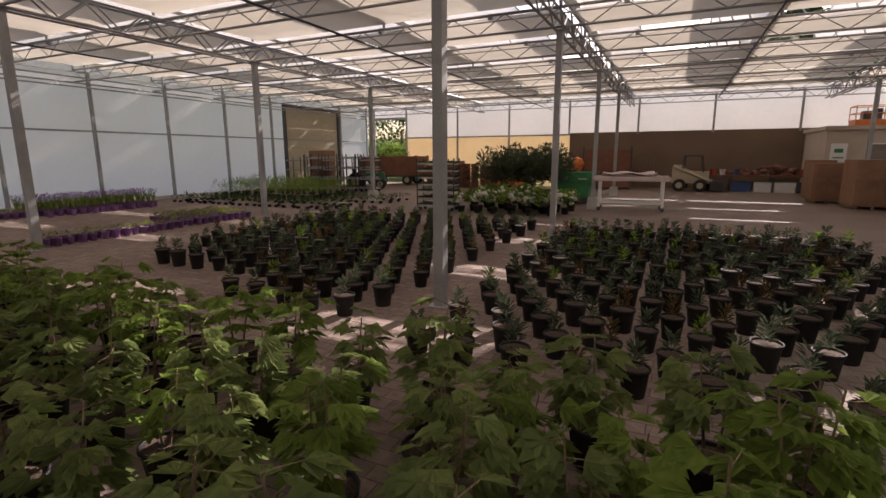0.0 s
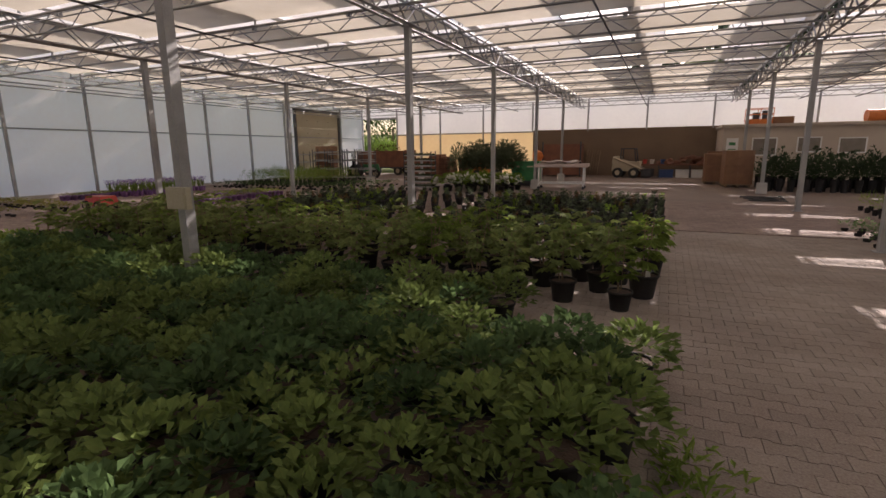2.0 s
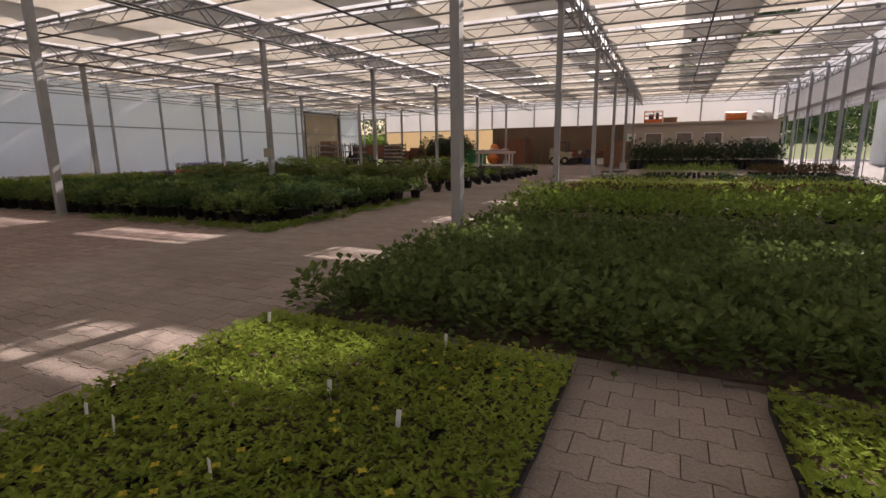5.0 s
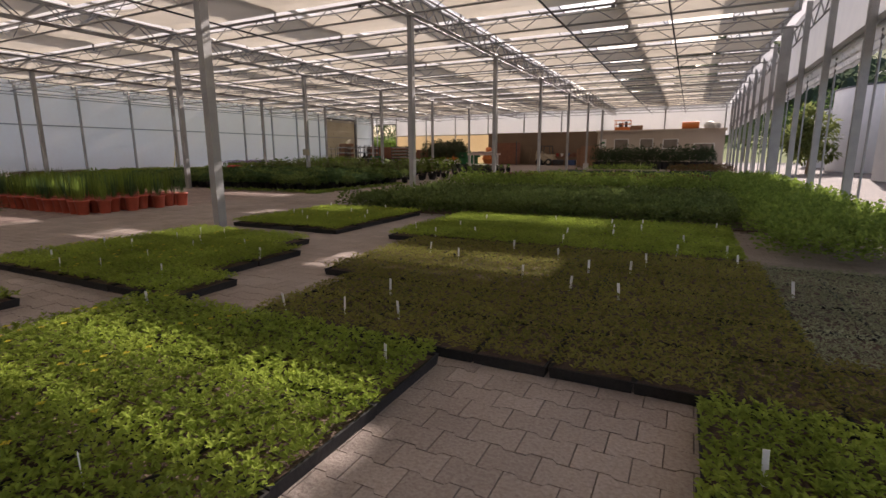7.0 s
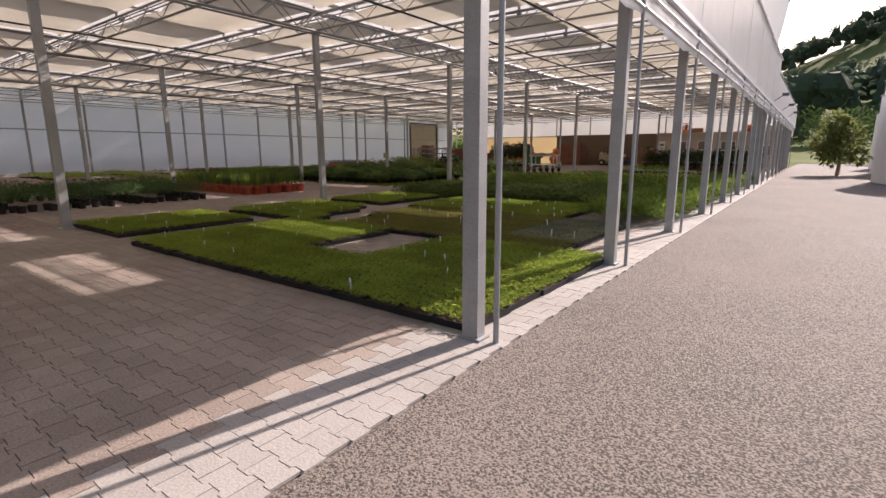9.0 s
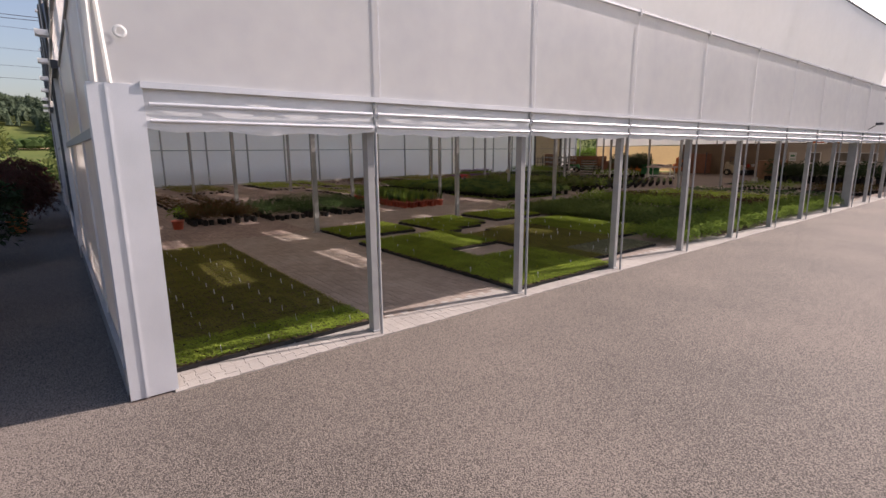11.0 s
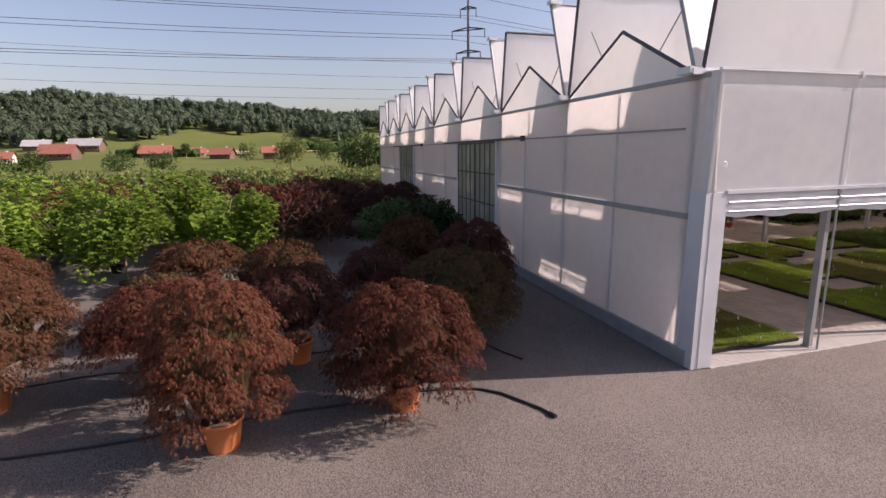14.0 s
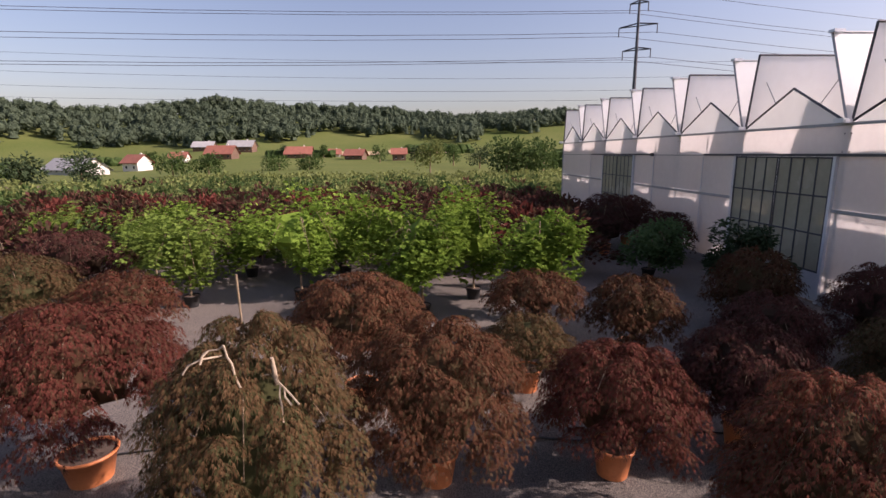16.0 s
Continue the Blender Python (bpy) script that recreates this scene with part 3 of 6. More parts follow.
def trusses():
    """Lattice trusses across the bays, lattice girders along the column lines."""
    span = GUT[0] - GUT[-1]
    b = Build()
    b.tube((GUT[-1], 0, TRUSS_LO + 0.06), (GUT[0], 0, TRUSS_LO + 0.06), 0.028, n=6)
    b.tube((GUT[-1], 0, TRUSS_HI), (GUT[0], 0, TRUSS_HI), 0.03, n=6)
    n = 56
    for i in range(n):
        x0, x1 = GUT[-1] + span * i / n, GUT[-1] + span * (i + 1) / n
        z0, z1 = (TRUSS_LO + 0.06, TRUSS_HI) if i % 2 else (TRUSS_HI, TRUSS_LO + 0.06)
        b.tube((x0, 0, z0), (x1, 0, z1), 0.013, n=4, caps=False)
    for k in range(NB + 1):
        b.bar((GUT[k], 0, TRUSS_HI), (GUT[k], 0, EAVE), 0.05)
    me = b.mesh("roof_truss", STEEL)
    for k in range(1, 19):
        solid("roof_truss", me, STEEL, "galvanised lattice roof truss", "truss", "structure", "roof trusses", Matrix.Translation((0, truss_y(k), 0)))
    g = Build()
    for dx in (-0.11, 0.11):
        g.bar((dx, 0, TRUSS_LO + 0.02), (dx, YB, TRUSS_LO + 0.02), 0.05)
        g.bar((dx, 0, TRUSS_HI + 0.06), (dx, YB, TRUSS_HI + 0.06), 0.05)
        for i in range(90):
            y0, y1 = YB * i / 90, YB * (i + 1) / 90
            z0, z1 = (TRUSS_LO + 0.02, TRUSS_HI + 0.06) if i % 2 else (TRUSS_HI + 0.06, TRUSS_LO + 0.02)
            g.bar((dx, y0, z0), (dx, y1, z1), 0.028)
    gm = g.mesh("lattice_girder", STEEL)
    for k in (2, 4, 6):
        solid("lattice_girder", gm, STEEL, "galvanised lattice girder along a column line", "girder", "structure", "lattice girders", Matrix.Translation((GUT[k], 0, 0)))
    # pipes and drive shafts under the roof
    p = Build()
    for x in (GUT[0] - 3.0, GUT[1] - 1.2, GUT[3] - 0.4, GUT[5], GUT[7] + 1.5):
        p.tube((x, 0.2, TRUSS_LO - 0.02), (x, YB - 0.3, TRUSS_LO - 0.02), 0.024, n=6)
    solid("heating_pipe", p, STEEL_DARK, "long thin pipes hung under the trusses", "pipe")
    s = Build()
    for k in range(1, 19):
        for dz, dy in ((0.02, 0.16), (-0.12, 0.05)):
            s.tube((XW + 0.3, truss_y(k) + dy, TRUSS_HI + dz), (GUT[0] - 0.2, truss_y(k) + dy, TRUSS_HI + dz), 0.016, n=5)
        for i in range(12):
            x = XW + 1.2 + i * 2.9
            s.box(x, truss_y(k) + 0.16, TRUSS_HI - 0.05, 0.1, 0.09, 0.12)
    solid("screen_drive", s, STEEL, "screen drive shafts with bearings", "shaft")
    pipe = Build()
    for x, z in ((XW + 0.35, 4.55), (XW + 0.35, 4.35), (XW + 0.5, 4.2)):
        pipe.tube((x, 0.3, z), (x, YB - 0.3, z), 0.03, n=6)
    solid("side_pipe", pipe, STEEL, "heating pipes along the side wall", "pipe")


trusses()


def screens():
    """Cream shade cloths between the trusses, not quite closed."""
    rng = random.Random(3)
    c = Build()
    for k in range(18):
        y0, y1 = truss_y(k) - 0.02, truss_y(k + 1) + 0.02
        for s in range(4):
            xa, xb = GUT[2 * s + 2] + 0.16, GUT[2 * s] - 0.16
            gap = rng.choice((0.5, 0.56, 0.62, 0.7) if s < 2 else (0.3, 0.4, 0.46, 0.52))
            gap *= 0.15 if k > 14 else 1.0
            nx, ny = 26, 9
            o = len(c.v)
            ph = rng.uniform(0, 6)
            for i in range(nx + 1):
                x = xa + (xb - xa) * i / nx
                start = y0 + gap + 0.05 * math.sin(x * 1.7 + ph) + 0.03 * math.sin(x * 4.3 + ph * 2)
                for j in range(ny + 1):
                    t = j / ny
                    y = start + (y1 - start) * t
                    z = 5.0 - 0.05 * math.sin(math.pi * t)
                    if j == 0:
                        z -= 0.12 + 0.05 * math.sin(x * 2.9 + ph)
                    if j == ny:
                        z -= 0.06
                    c.v.append((x, y, z))
            for i in range(nx):
                for j in range(ny):
                    a = o + i * (ny + 1) + j
                    c.f.append((a, a + ny + 1, a + ny + 2, a + 1)), c.s.append(True)
    solid("ceiling", c, SCREEN, "cream shade cloths drawn between the roof trusses", "ceiling")


screens()


def roof():
    """Opened roof: two film flaps standing up from each gutter."""
    gut = Build().slab(-0.14, -0.25, EAVE, 0.14, YB, EAVE + 0.1).mesh("gutter", ALU)
    cap = Build().slab(-0.2, -0.3, EAVE + 0.02, 0.12, -0.05, EAVE + 0.13).mesh("gutter_cap", WHITE)
    for k in range(NB + 1):
        x = GUT[k]
        g = tagged(part("gutter", gut, ALU, None, "", Matrix.Translation((x, 0, 0))), "aluminium roof gutter", "gutter", "gutters", "structure")
        part("gutter_cap", cap, WHITE, g, "white gutter end cap")
        for side, (dx0, dx1, top) in enumerate(((0.1, 0.42, 7.62), (-0.1, -0.98, 7.68))):
            if k == NB and side == 1:
                continue
            length = 30.2 if (k == 0 and side == 0) else YB
            f = Build()
            n = int(length / 1.0)
            for j in range(n + 1):
                y = length * j / n
                for t in (0.0, 0.33, 0.66, 1.0):
                    w = 0.02 * math.sin(y * 3.1 + t * 2) * math.sin(math.pi * t)
                    f.v.append((dx0 + (dx1 - dx0) * t + w, y, EAVE + 0.1 + (top - EAVE - 0.1) * t))
            for j in range(n):
                for i in range(3):
                    a = j * 4 + i
                    f.f.append((a, a + 4, a + 5, a + 1)), f.s.append(True)
            fl = tagged(part("roof_flap", f, FILM_ROOF, None, "", Matrix.Translation((x, 0, 0))), "opened roof flap of translucent film", "roof", "roof flaps", "structure")
            front = k == 0 and side == 0
            bars = Build()
            bars.bar((dx0, -0.02, EAVE + 0.1), (dx1, -0.02, top), 0.06)
            bars.bar((dx1, -0.02, top), (dx1, length, top), 0.05)
            for j in range(1, int(length / 3) + 1):
                bars.bar((dx0 - 0.05, 3.0 * j, EAVE + 0.1), (dx1 - 0.05, 3.0 * j, top), 0.035)
            part("flap_frame", bars, STEEL_DARK if side == 0 else STEEL, fl)
            if side == 1:
                part("hinge_cap", Build().slab(dx1 - 0.02, -0.12, top - 0.03, dx1 + 0.2, 0.2, top + 0.05), ALU, fl)
            rods = Build()
            sgn = -1 if side == 1 else 1
            for j in range(0, int(length / 6) + 1):
                y = 6.0 * j + 0.4
                rods.bar((dx0 + (dx1 - dx0) * 0.7, y, EAVE + 0.1 + (top - EAVE) * 0.6), (dx1 + sgn * 0.75, y, EAVE + 0.45), 0.025)
            if not front:
                part("push_rod", rods, STEEL, fl)


roof()


# ---- plants: makers ----
def pot_mesh(r, h, material, name="pot", n=14):
    b = Build().lathe([(r * 0.74, 0), (r * 0.95, h * 0.88), (r * 1.03, h * 0.89), (r * 1.05, h), (r * 0.96, h), (r * 0.93, h * 0.92)], n)
    b.lathe([(r * 0.94, h * 0.92), (r * 0.5, h * 0.94), (0.001, h * 0.95)], n)
    me = b.mesh(name, material)
    me.materials.append(SOIL)
    k = len(me.polygons)
    for i in range(k - 2 * n, k):
        me.polygons[i].material_index = 1
    return me


def foliage(rng, r, h, count, length, width, lobes=1, z0=0.0, droop=0.0, fill=0.55, flat=1.0):
    """Leaves through an uneven dome."""
    b = Build()
    bumps = [(rnd_dir(rng), rng.uniform(0.0, 0.3)) for _ in range(7)]
    for _ in range(count):
        d = rnd_dir(rng, -0.25, 1.0)
        q = 1.0 + sum(w * max(0, d.dot(e)) ** 3 for e, w in bumps) - 0.15
        k = (fill + (1 - fill) * rng.random() ** 0.5) * q
        p = Vector((d.x * r * k, d.y * r * k, z0 + h * 0.42 + d.z * h * 0.55 * k))
        out = Vector((d.x, d.y, d.z * 0.5 + 0.25 - droop)) + rnd_dir(rng) * 0.45
        b.leaf(p, out, Vector((0, 0, 1)) + rnd_dir(rng) * 0.5, length * rng.uniform(0.7, 1.2), width * rng.uniform(0.8, 1.2), lobes)
    return b


def weeping(rng, r, h, count, fat=1.0, low=0.7):
    """A weeping cut-leaf maple crown: overlapping drooping clumps of fine-fingered leaves."""
    b = Build()
    clumps = []
    for k in range(72):
        a = k * 2.4 + rng.uniform(-0.3, 0.3)
        t = (k + 0.5) / 72
        th = math.acos(1 - 1.45 * t)
        q = rng.uniform(0.82, 1.0) if t > 0.12 else 1.0
        if t > 0.85 and rng.random() < 0.3:
            continue
        rr = r * math.sin(min(th, 1.5)) * q
        z = low + (h - low) * (0.42 + 0.56 * math.cos(th)) - rng.uniform(0, 0.14)
        clumps.append((Vector((rr * math.cos(a), rr * math.sin(a), z)), a, r * rng.uniform(0.23, 0.34), rng.uniform(0.18, 0.36)))
    b.blob((0, 0, low + (h - low) * 0.4), r * 0.66, (h - low) * 0.62 / r, 12, 0.12, rng)
    each = max(20, count // len(clumps))
    for c, ca, cr, drop in clumps:
        for _ in range(each):
            a = rng.uniform(0, 6.28)
            t = rng.random() ** 0.6
            o = Vector((math.cos(a), math.sin(a), 0))
            outer = Vector((math.cos(ca), math.sin(ca), 0))
            p = c + o * cr * t + outer * 0.08 * t + Vector((0, 0, 0.06 - drop * t * t * rng.uniform(0.5, 1.1)))
            if p.z < (low - 0.08 if math.hypot(p.x, p.y) < 0.34 else max(low - 0.36, 0.12)):
                continue
            d = (o * 0.55 + outer * 0.35 + Vector((0, 0, 0.15 - 1.7 * t)) + rnd_dir(rng) * 0.55).normalized()
            up = Vector((0, 0, 1)) + o * 0.5 + rnd_dir(rng) * 0.5
            side = d.cross(up)
            if side.length < 1e-3:
                continue
            side.normalize()
            ln = rng.uniform(0.05, 0.095) * fat
            for k in (-1, 0, 1):
                e = (d + side * 0.6 * k).normalized()
                w = 0.0072 * fat
                m = p + e * ln * 0.45
                b.add([tuple(p - side * w), tuple(p + side * w), tuple(p + e * ln - Vector((0, 0, 0.015)))], [(0, 1, 2)])
    return b


def branches(rng, r, h, n=7, z0=0.3, thick=0.035):
    b = Build().tube((0, 0, z0), (0.03, 0.02, h * 0.6), thick, thick * 0.6, n=7)
    for i in range(n):
        a = 6.28 * i / n + rng.uniform(-0.4, 0.4)
        s = Vector((0.02, 0.02, h * rng.uniform(0.45, 0.62)))
        m = Vector((math.cos(a) * r * 0.45, math.sin(a) * r * 0.45, h * rng.uniform(0.75, 0.9)))
        e = Vector((math.cos(a) * r * 0.85, math.sin(a) * r * 0.85, h * rng.uniform(0.5, 0.75)))
        b.tube(s, m, thick * 0.5, thick * 0.3, n=5), b.tube(m, e, thick * 0.3, thick * 0.12, n=4)
    return b


def place(x, y, rng, z=0.0, s=(0.9, 1.1)):
    k = rng.uniform(*s)
    return Matrix.Translation((x, y, z)) @ Euler((0, 0, rng.uniform(0, 6.28))).to_matrix().to_4x4() @ Matrix.Scale(k, 4)


def spread(protos, spots, rng, s=(0.9, 1.1), z=0.0):
    """Copies of the prototypes at the spots; the prototypes take the first spots."""
    for i, (x, y) in enumerate(spots):
        k = i % len(protos)
        m = place(x, y, rng, z, s)
        if i < len(protos):
            protos[k].matrix_basis = m
        else:
            ob = copy_thing(protos[rng.randrange(len(protos))], Matrix.Identity(4))
            ob.matrix_basis = m


def grid(x0, x1, y0, y1, dx, dy, rng, j=0.15, skip=None):
    out = []
    ny, nx = max(1, round((y1 - y0) / dy)), max(1, round((x1 - x0) / dx))
    for b in range(ny):
        for a in range(nx):
            x = x0 + (a + 0.5 + (0.25 if b % 2 else -0.25)) * (x1 - x0) / nx + rng.uniform(-j, j) * dx
            y = y0 + (b + 0.5) * (y1 - y0) / ny + rng.uniform(-j, j) * dy
            if not (skip and skip(x, y)):
                out.append((x, y))
    return out


near_column = lambda x, y: any(abs(x - GUT[k]) < 0.22 and abs(y - truss_y(2 * round((y - 0.207) / 5.893))) < 0.22 for k in (2, 4, 6))


# ---- inside: potted young plants ----
def small_pots():
    rng = random.Random(11)
    pot = pot_mesh(0.113, 0.23, PLASTIC)
    protos = []
    for i, mt in enumerate((L_TUFT, L_TUFT, L_TUFT, L_TUFT, L_TUFT, L_BROWN, L_SPRING)):
        p = tagged(part("potted_seedling", pot, PLASTIC), "young shrub in a black plastic pot on paving", "potted plant", "young shrubs in pots")
        b = Build()
        for k in range(52):
            a, t = rng.uniform(0, 6.28), rng.random()
            q = Vector((math.cos(a) * 0.04 * rng.random(), math.sin(a) * 0.04 * rng.random(), 0.23 + 0.16 * t))
            b.leaf(q, Vector((math.cos(a), math.sin(a), 0.5 + 0.7 * t)), Vector((0, 0, 1)), rng.uniform(0.06, 0.1), 0.026)
        part("foliage", b, mt, p)
        protos.append(p)
    spots = grid(-24.0, -18.2, 28.7, 36.3, 0.46, 0.47, rng, 0.06, lambda x, y: near_column(x, y) or (x < -23 and y < 31.2) or (x < -20.5 and y < 29.6))
    spots += grid(-17.35, -12.3, 28.0, 36.0, 0.44, 0.46, rng, 0.06, near_column)
    rng.shuffle(spots)
    spread(protos, spots, rng)


def maples():
    rng = random.Random(12)
    pot = pot_mesh(0.15, 0.25, PLASTIC)
    protos = []
    for i in range(6):
        p = tagged(part("maple_sapling", pot, PLASTIC), "maple sapling with lobed leaves in a black pot", "potted plant", "maple saplings")
        h = rng.uniform(0.62, 0.86)
        st, lv = Build(), Build()
        for s in range(rng.choice((2, 3, 3))):
            a = rng.uniform(0, 6.28)
            top = Vector((math.cos(a) * 0.12, math.sin(a) * 0.12, h * rng.uniform(0.75, 1.1)))
            base = Vector((math.cos(a) * 0.03, math.sin(a) * 0.03, 0.2))
            st.tube(base, top, 0.008, 0.004, n=5)
            for k in range(11):
                t = 0.3 + 0.7 * k / 10
                q = base.lerp(top, t)
                b = a + k * 2.1 + rng.uniform(-0.4, 0.4)
                d = Vector((math.cos(b), math.sin(b), rng.uniform(-0.05, 0.35)))
                e = q + d * rng.uniform(0.06, 0.13)
                st.tube(q, e, 0.003, 0.002, n=3, caps=False)
                lv.leaf(e, Vector((d.x, d.y, rng.uniform(-0.5, 0.1))), Vector((0, 0, 1)) + rnd_dir(rng) * 0.35, rng.uniform(0.11, 0.18), 0.07, 5)
        part("stem", st, BARK, p)
        part("foliage", lv, (L_MAPLE, L_MAPLE, L_BUSH)[i % 3], p)
        protos.append(p)
    spots = grid(-23.4, -12.35, 24.75, 27.5, 0.56, 0.54, rng, 0.14, near_column)
    rng.shuffle(spots)
    spread(protos, spots, rng, (0.85, 1.15))
    me = Build().box(0, 0, 0, 0.05, 0.003, 0.1).mesh("plant_label", WHITE)
    for i in range(14):
        x, y = spots[i * 7 % len(spots)]
        tagged(part("plant_label", me, WHITE, None, "", Matrix.Translation((x + 0.05, y - 0.08, 0.24)) @ Euler((0.3, 0, rng.uniform(0, 3))).to_matrix().to_4x4()), "white plastic label stuck in a pot", "label", "pot labels")


def bushes():
    rng = random.Random(13)
    pot = pot_mesh(0.13, 0.2, PLASTIC)
    protos = []
    for i, mt in enumerate((L_CURRANT, L_DARK, L_CURRANT, L_DARK, L_CURRANT, L_DARK)):
        p = tagged(part("potted_shrub", pot, PLASTIC), "leafy green shrub in a black pot", "potted plant", "low leafy shrubs")
        part("foliage", foliage(rng, 0.29, 0.4, 250, 0.075, 0.058, 1, 0.08, fill=0.35), mt, p)
        protos.append(p)
    spots = grid(-21.6, -12.35, 18.02, 24.3, 0.44, 0.45, rng, 0.12, lambda x, y: near_column(x, y) or (x > -13.6 and y > 23.4))
    rng.shuffle(spots)
    spread(protos, spots, rng, (0.85, 1.2))
    w = Build()
    for i in range(330):
        x, y = -12.15 + rng.gauss(0, 0.13), 17.6 + 4.9 * rng.random() ** 1.5
        if rng.random() < 0.45:
            x, y = rng.uniform(-16.5, -12), 17.8 + rng.gauss(0, 0.14)
        size = rng.uniform(0.05, 0.13)
        for k in range(rng.randint(4, 10)):
            q = Vector((x + rng.gauss(0, 0.05), y + rng.gauss(0, 0.05), rng.uniform(0.0, 0.05)))
            w.leaf(q, rnd_dir(rng, 0.1, 0.7), Vector((0, 0, 1)), size * rng.uniform(0.7, 1.3), rng.uniform(0.018, 0.035))
    solid("weed", w, L_BUSH, "thin green weeds at the edge of the paving", "weeds", "stuff")


def bed(name, label, x0, x1, y0, y1, dx, mt, r, h, count, length, width, seed, skip=None, lobes=1, z0=0.08, pots=True):
    """A dense block of potted plants, too many to count."""
    rng = random.Random(seed)
    variants = [foliage(rng, r, h, count, length, width, lobes, z0, fill=0.3) for _ in range(4)]
    b, pb = Build(), Build()
    for x, y in grid(x0, x1, y0, y1, dx, dx, rng, 0.16, skip):
        if near_column(x, y):
            continue
        v = variants[rng.randrange(4)]
        s, t = rng.uniform(0.85, 1.2), rng.uniform(0, 6.28)
        c, q = math.cos(t) * s, math.sin(t) * s
        b.add([(x + vx * c - vy * q, y + vx * q + vy * c, vz * s) for vx, vy, vz in v.v], v.f)
        if pots and (x - x0 < dx * 1.5 or x1 - x < dx * 1.5 or y - y0 < dx * 1.5 or y1 - y < dx * 1.5):
            pb.lathe([(r * 0.4, 0), (r * 0.5, h * 0.35)], 8, x, y)
    ob = solid(name, b, mt, label, "plants", "stuff")
    if pb.f:
        part("pot", pb, PLASTIC, ob, "black plastic pots")
    return ob


small_pots()
maples()
bushes()
bed("shrub_bed", "dense leafy green shrubs in black pots", -24.6, -21.7, 18.0, 24.2, 0.44, L_BUSH, 0.3, 0.38, 190, 0.07, 0.048, 20)
bed("shrub_bed", "dense block of dark green leafy shrubs on paving", -9.0, -0.55, 14.8, 18.9, 0.21, L_CURRANT, 0.16, 0.46, 84, 0.062, 0.05, 21, lambda x, y: x > -2.0 and y < 19, pots=False, z0=-0.1)
bed("shrub_bed", "bright green low shrubs beside the open side", -1.9, -0.3, 12.5, 27.0, 0.2, L_BUSH, 0.16, 0.4, 78, 0.055, 0.046, 22, None, pots=False, z0=0.0)
bed("shrub_bed", "block of green and brownish leafy perennials", -9.05, -2.0, 19.1, 21.7, 0.27, L_BUSH, 0.17, 0.4, 40, 0.08, 0.05, 23)
bed("perennial_bed", "low purplish brown perennials in pots", -9.05, -2.1, 21.8, 24.6, 0.28, L_BROWN, 0.16, 0.27, 36, 0.08, 0.05, 24)
bed("perennial_bed", "low green perennials in black trays", -9.05, -2.1, 25.2, 28.4, 0.3, L_SEED, 0.15, 0.2, 30, 0.07, 0.035, 25)
bed("perennial_bed", "low dark perennials in black trays", -9.0, -1.2, 29.2, 32.2, 0.34, L_DARK, 0.14, 0.16, 26, 0.07, 0.03, 26, lambda x, y: -6.2 < x < -5.6)
bed("perennial_bed", "green grassy perennials in pots", -7.6, -4.4, 33.2, 36.4, 0.3, L_BUSH, 0.13, 0.34, 30, 0.16, 0.012, 27)
bed("perennial_bed", "brownish perennials beside the open side", -3.6, -0.8, 33.2, 37.0, 0.3, L_BROWN, 0.15, 0.36, 34, 0.1, 0.03, 28)
bed("tall_hedge_plants", "tall dense dark green hedge plants in rows", -8.8, -1.3, 42.4, 45.6, 0.42, L_FOREST, 0.26, 1.35, 90, 0.12, 0.07, 29)
solid("ground_mat", Build().slab(-8.95, 14.85, 0.003, -0.4, 18.9, 0.02), SOIL, "dark growing mat under the leafy shrubs", "mat", "")
# left of the main aisle
bed("shrub_bed", "brown and green heather-like shrubs in pots", -16.4, -12.85, 3.2, 5.5, 0.3, L_BROWN, 0.2, 0.5, 80, 0.1, 0.022, 31)
bed("shrub_bed", "dark green needle-leaved shrubs in pots", -16.2, -12.5, 5.8, 8.2, 0.3, L_DARK, 0.2, 0.44, 80, 0.09, 0.02, 32)
bed("shrub_bed", "dark olive green needle shrubs in pots", -16.6, -12.5, 8.6, 10.7, 0.3, L_DARK, 0.2, 0.42, 80, 0.09, 0.02, 33)
bed("perennial_bed", "low pinkish green perennials", -21.0, -18.2, 8.6, 11.5, 0.3, L_GREY, 0.14, 0.2, 30, 0.07, 0.03, 34)
for i, (x0, x1, y0, y1, mt) in enumerate(((-25.4, -18.6, 3.4, 6.0, L_OLIVE), (-26, -19, 12.8, 16.6, L_SEED), (-33.8, -27.5, 3.5, 8.5, L_SEED2), (-33.8, -27.5, 11, 16, L_SEED), (-33.6, -26.8, 18, 22.4, L_OLIVE), (-33.6, -29, 24, 29, L_SEED2))):
    bed("perennial_bed", "low green perennials in black trays", x0, x1, y0, y1, 0.34, mt, 0.15, 0.17, 26, 0.075, 0.035, 40 + i, lambda x, y: int(y * 1.1) % 5 == 0)
bed("grass_bed", "tall green grasses in black trays", -33.6, -28.2, 39.8, 43.2, 0.32, L_BUSH, 0.15, 0.62, 36, 0.3, 0.014, 51)
bed("perennial_bed", "dark low perennials in black trays", -33.4, -25.6, 37.6, 39.4, 0.36, L_DARK, 0.15, 0.22, 26, 0.08, 0.03, 52)
bed("perennial_bed", "dark low perennials in black trays", -28.0, -25.0, 40.2, 42.2, 0.36, L_DARK, 0.15, 0.16, 24, 0.08, 0.03, 53)


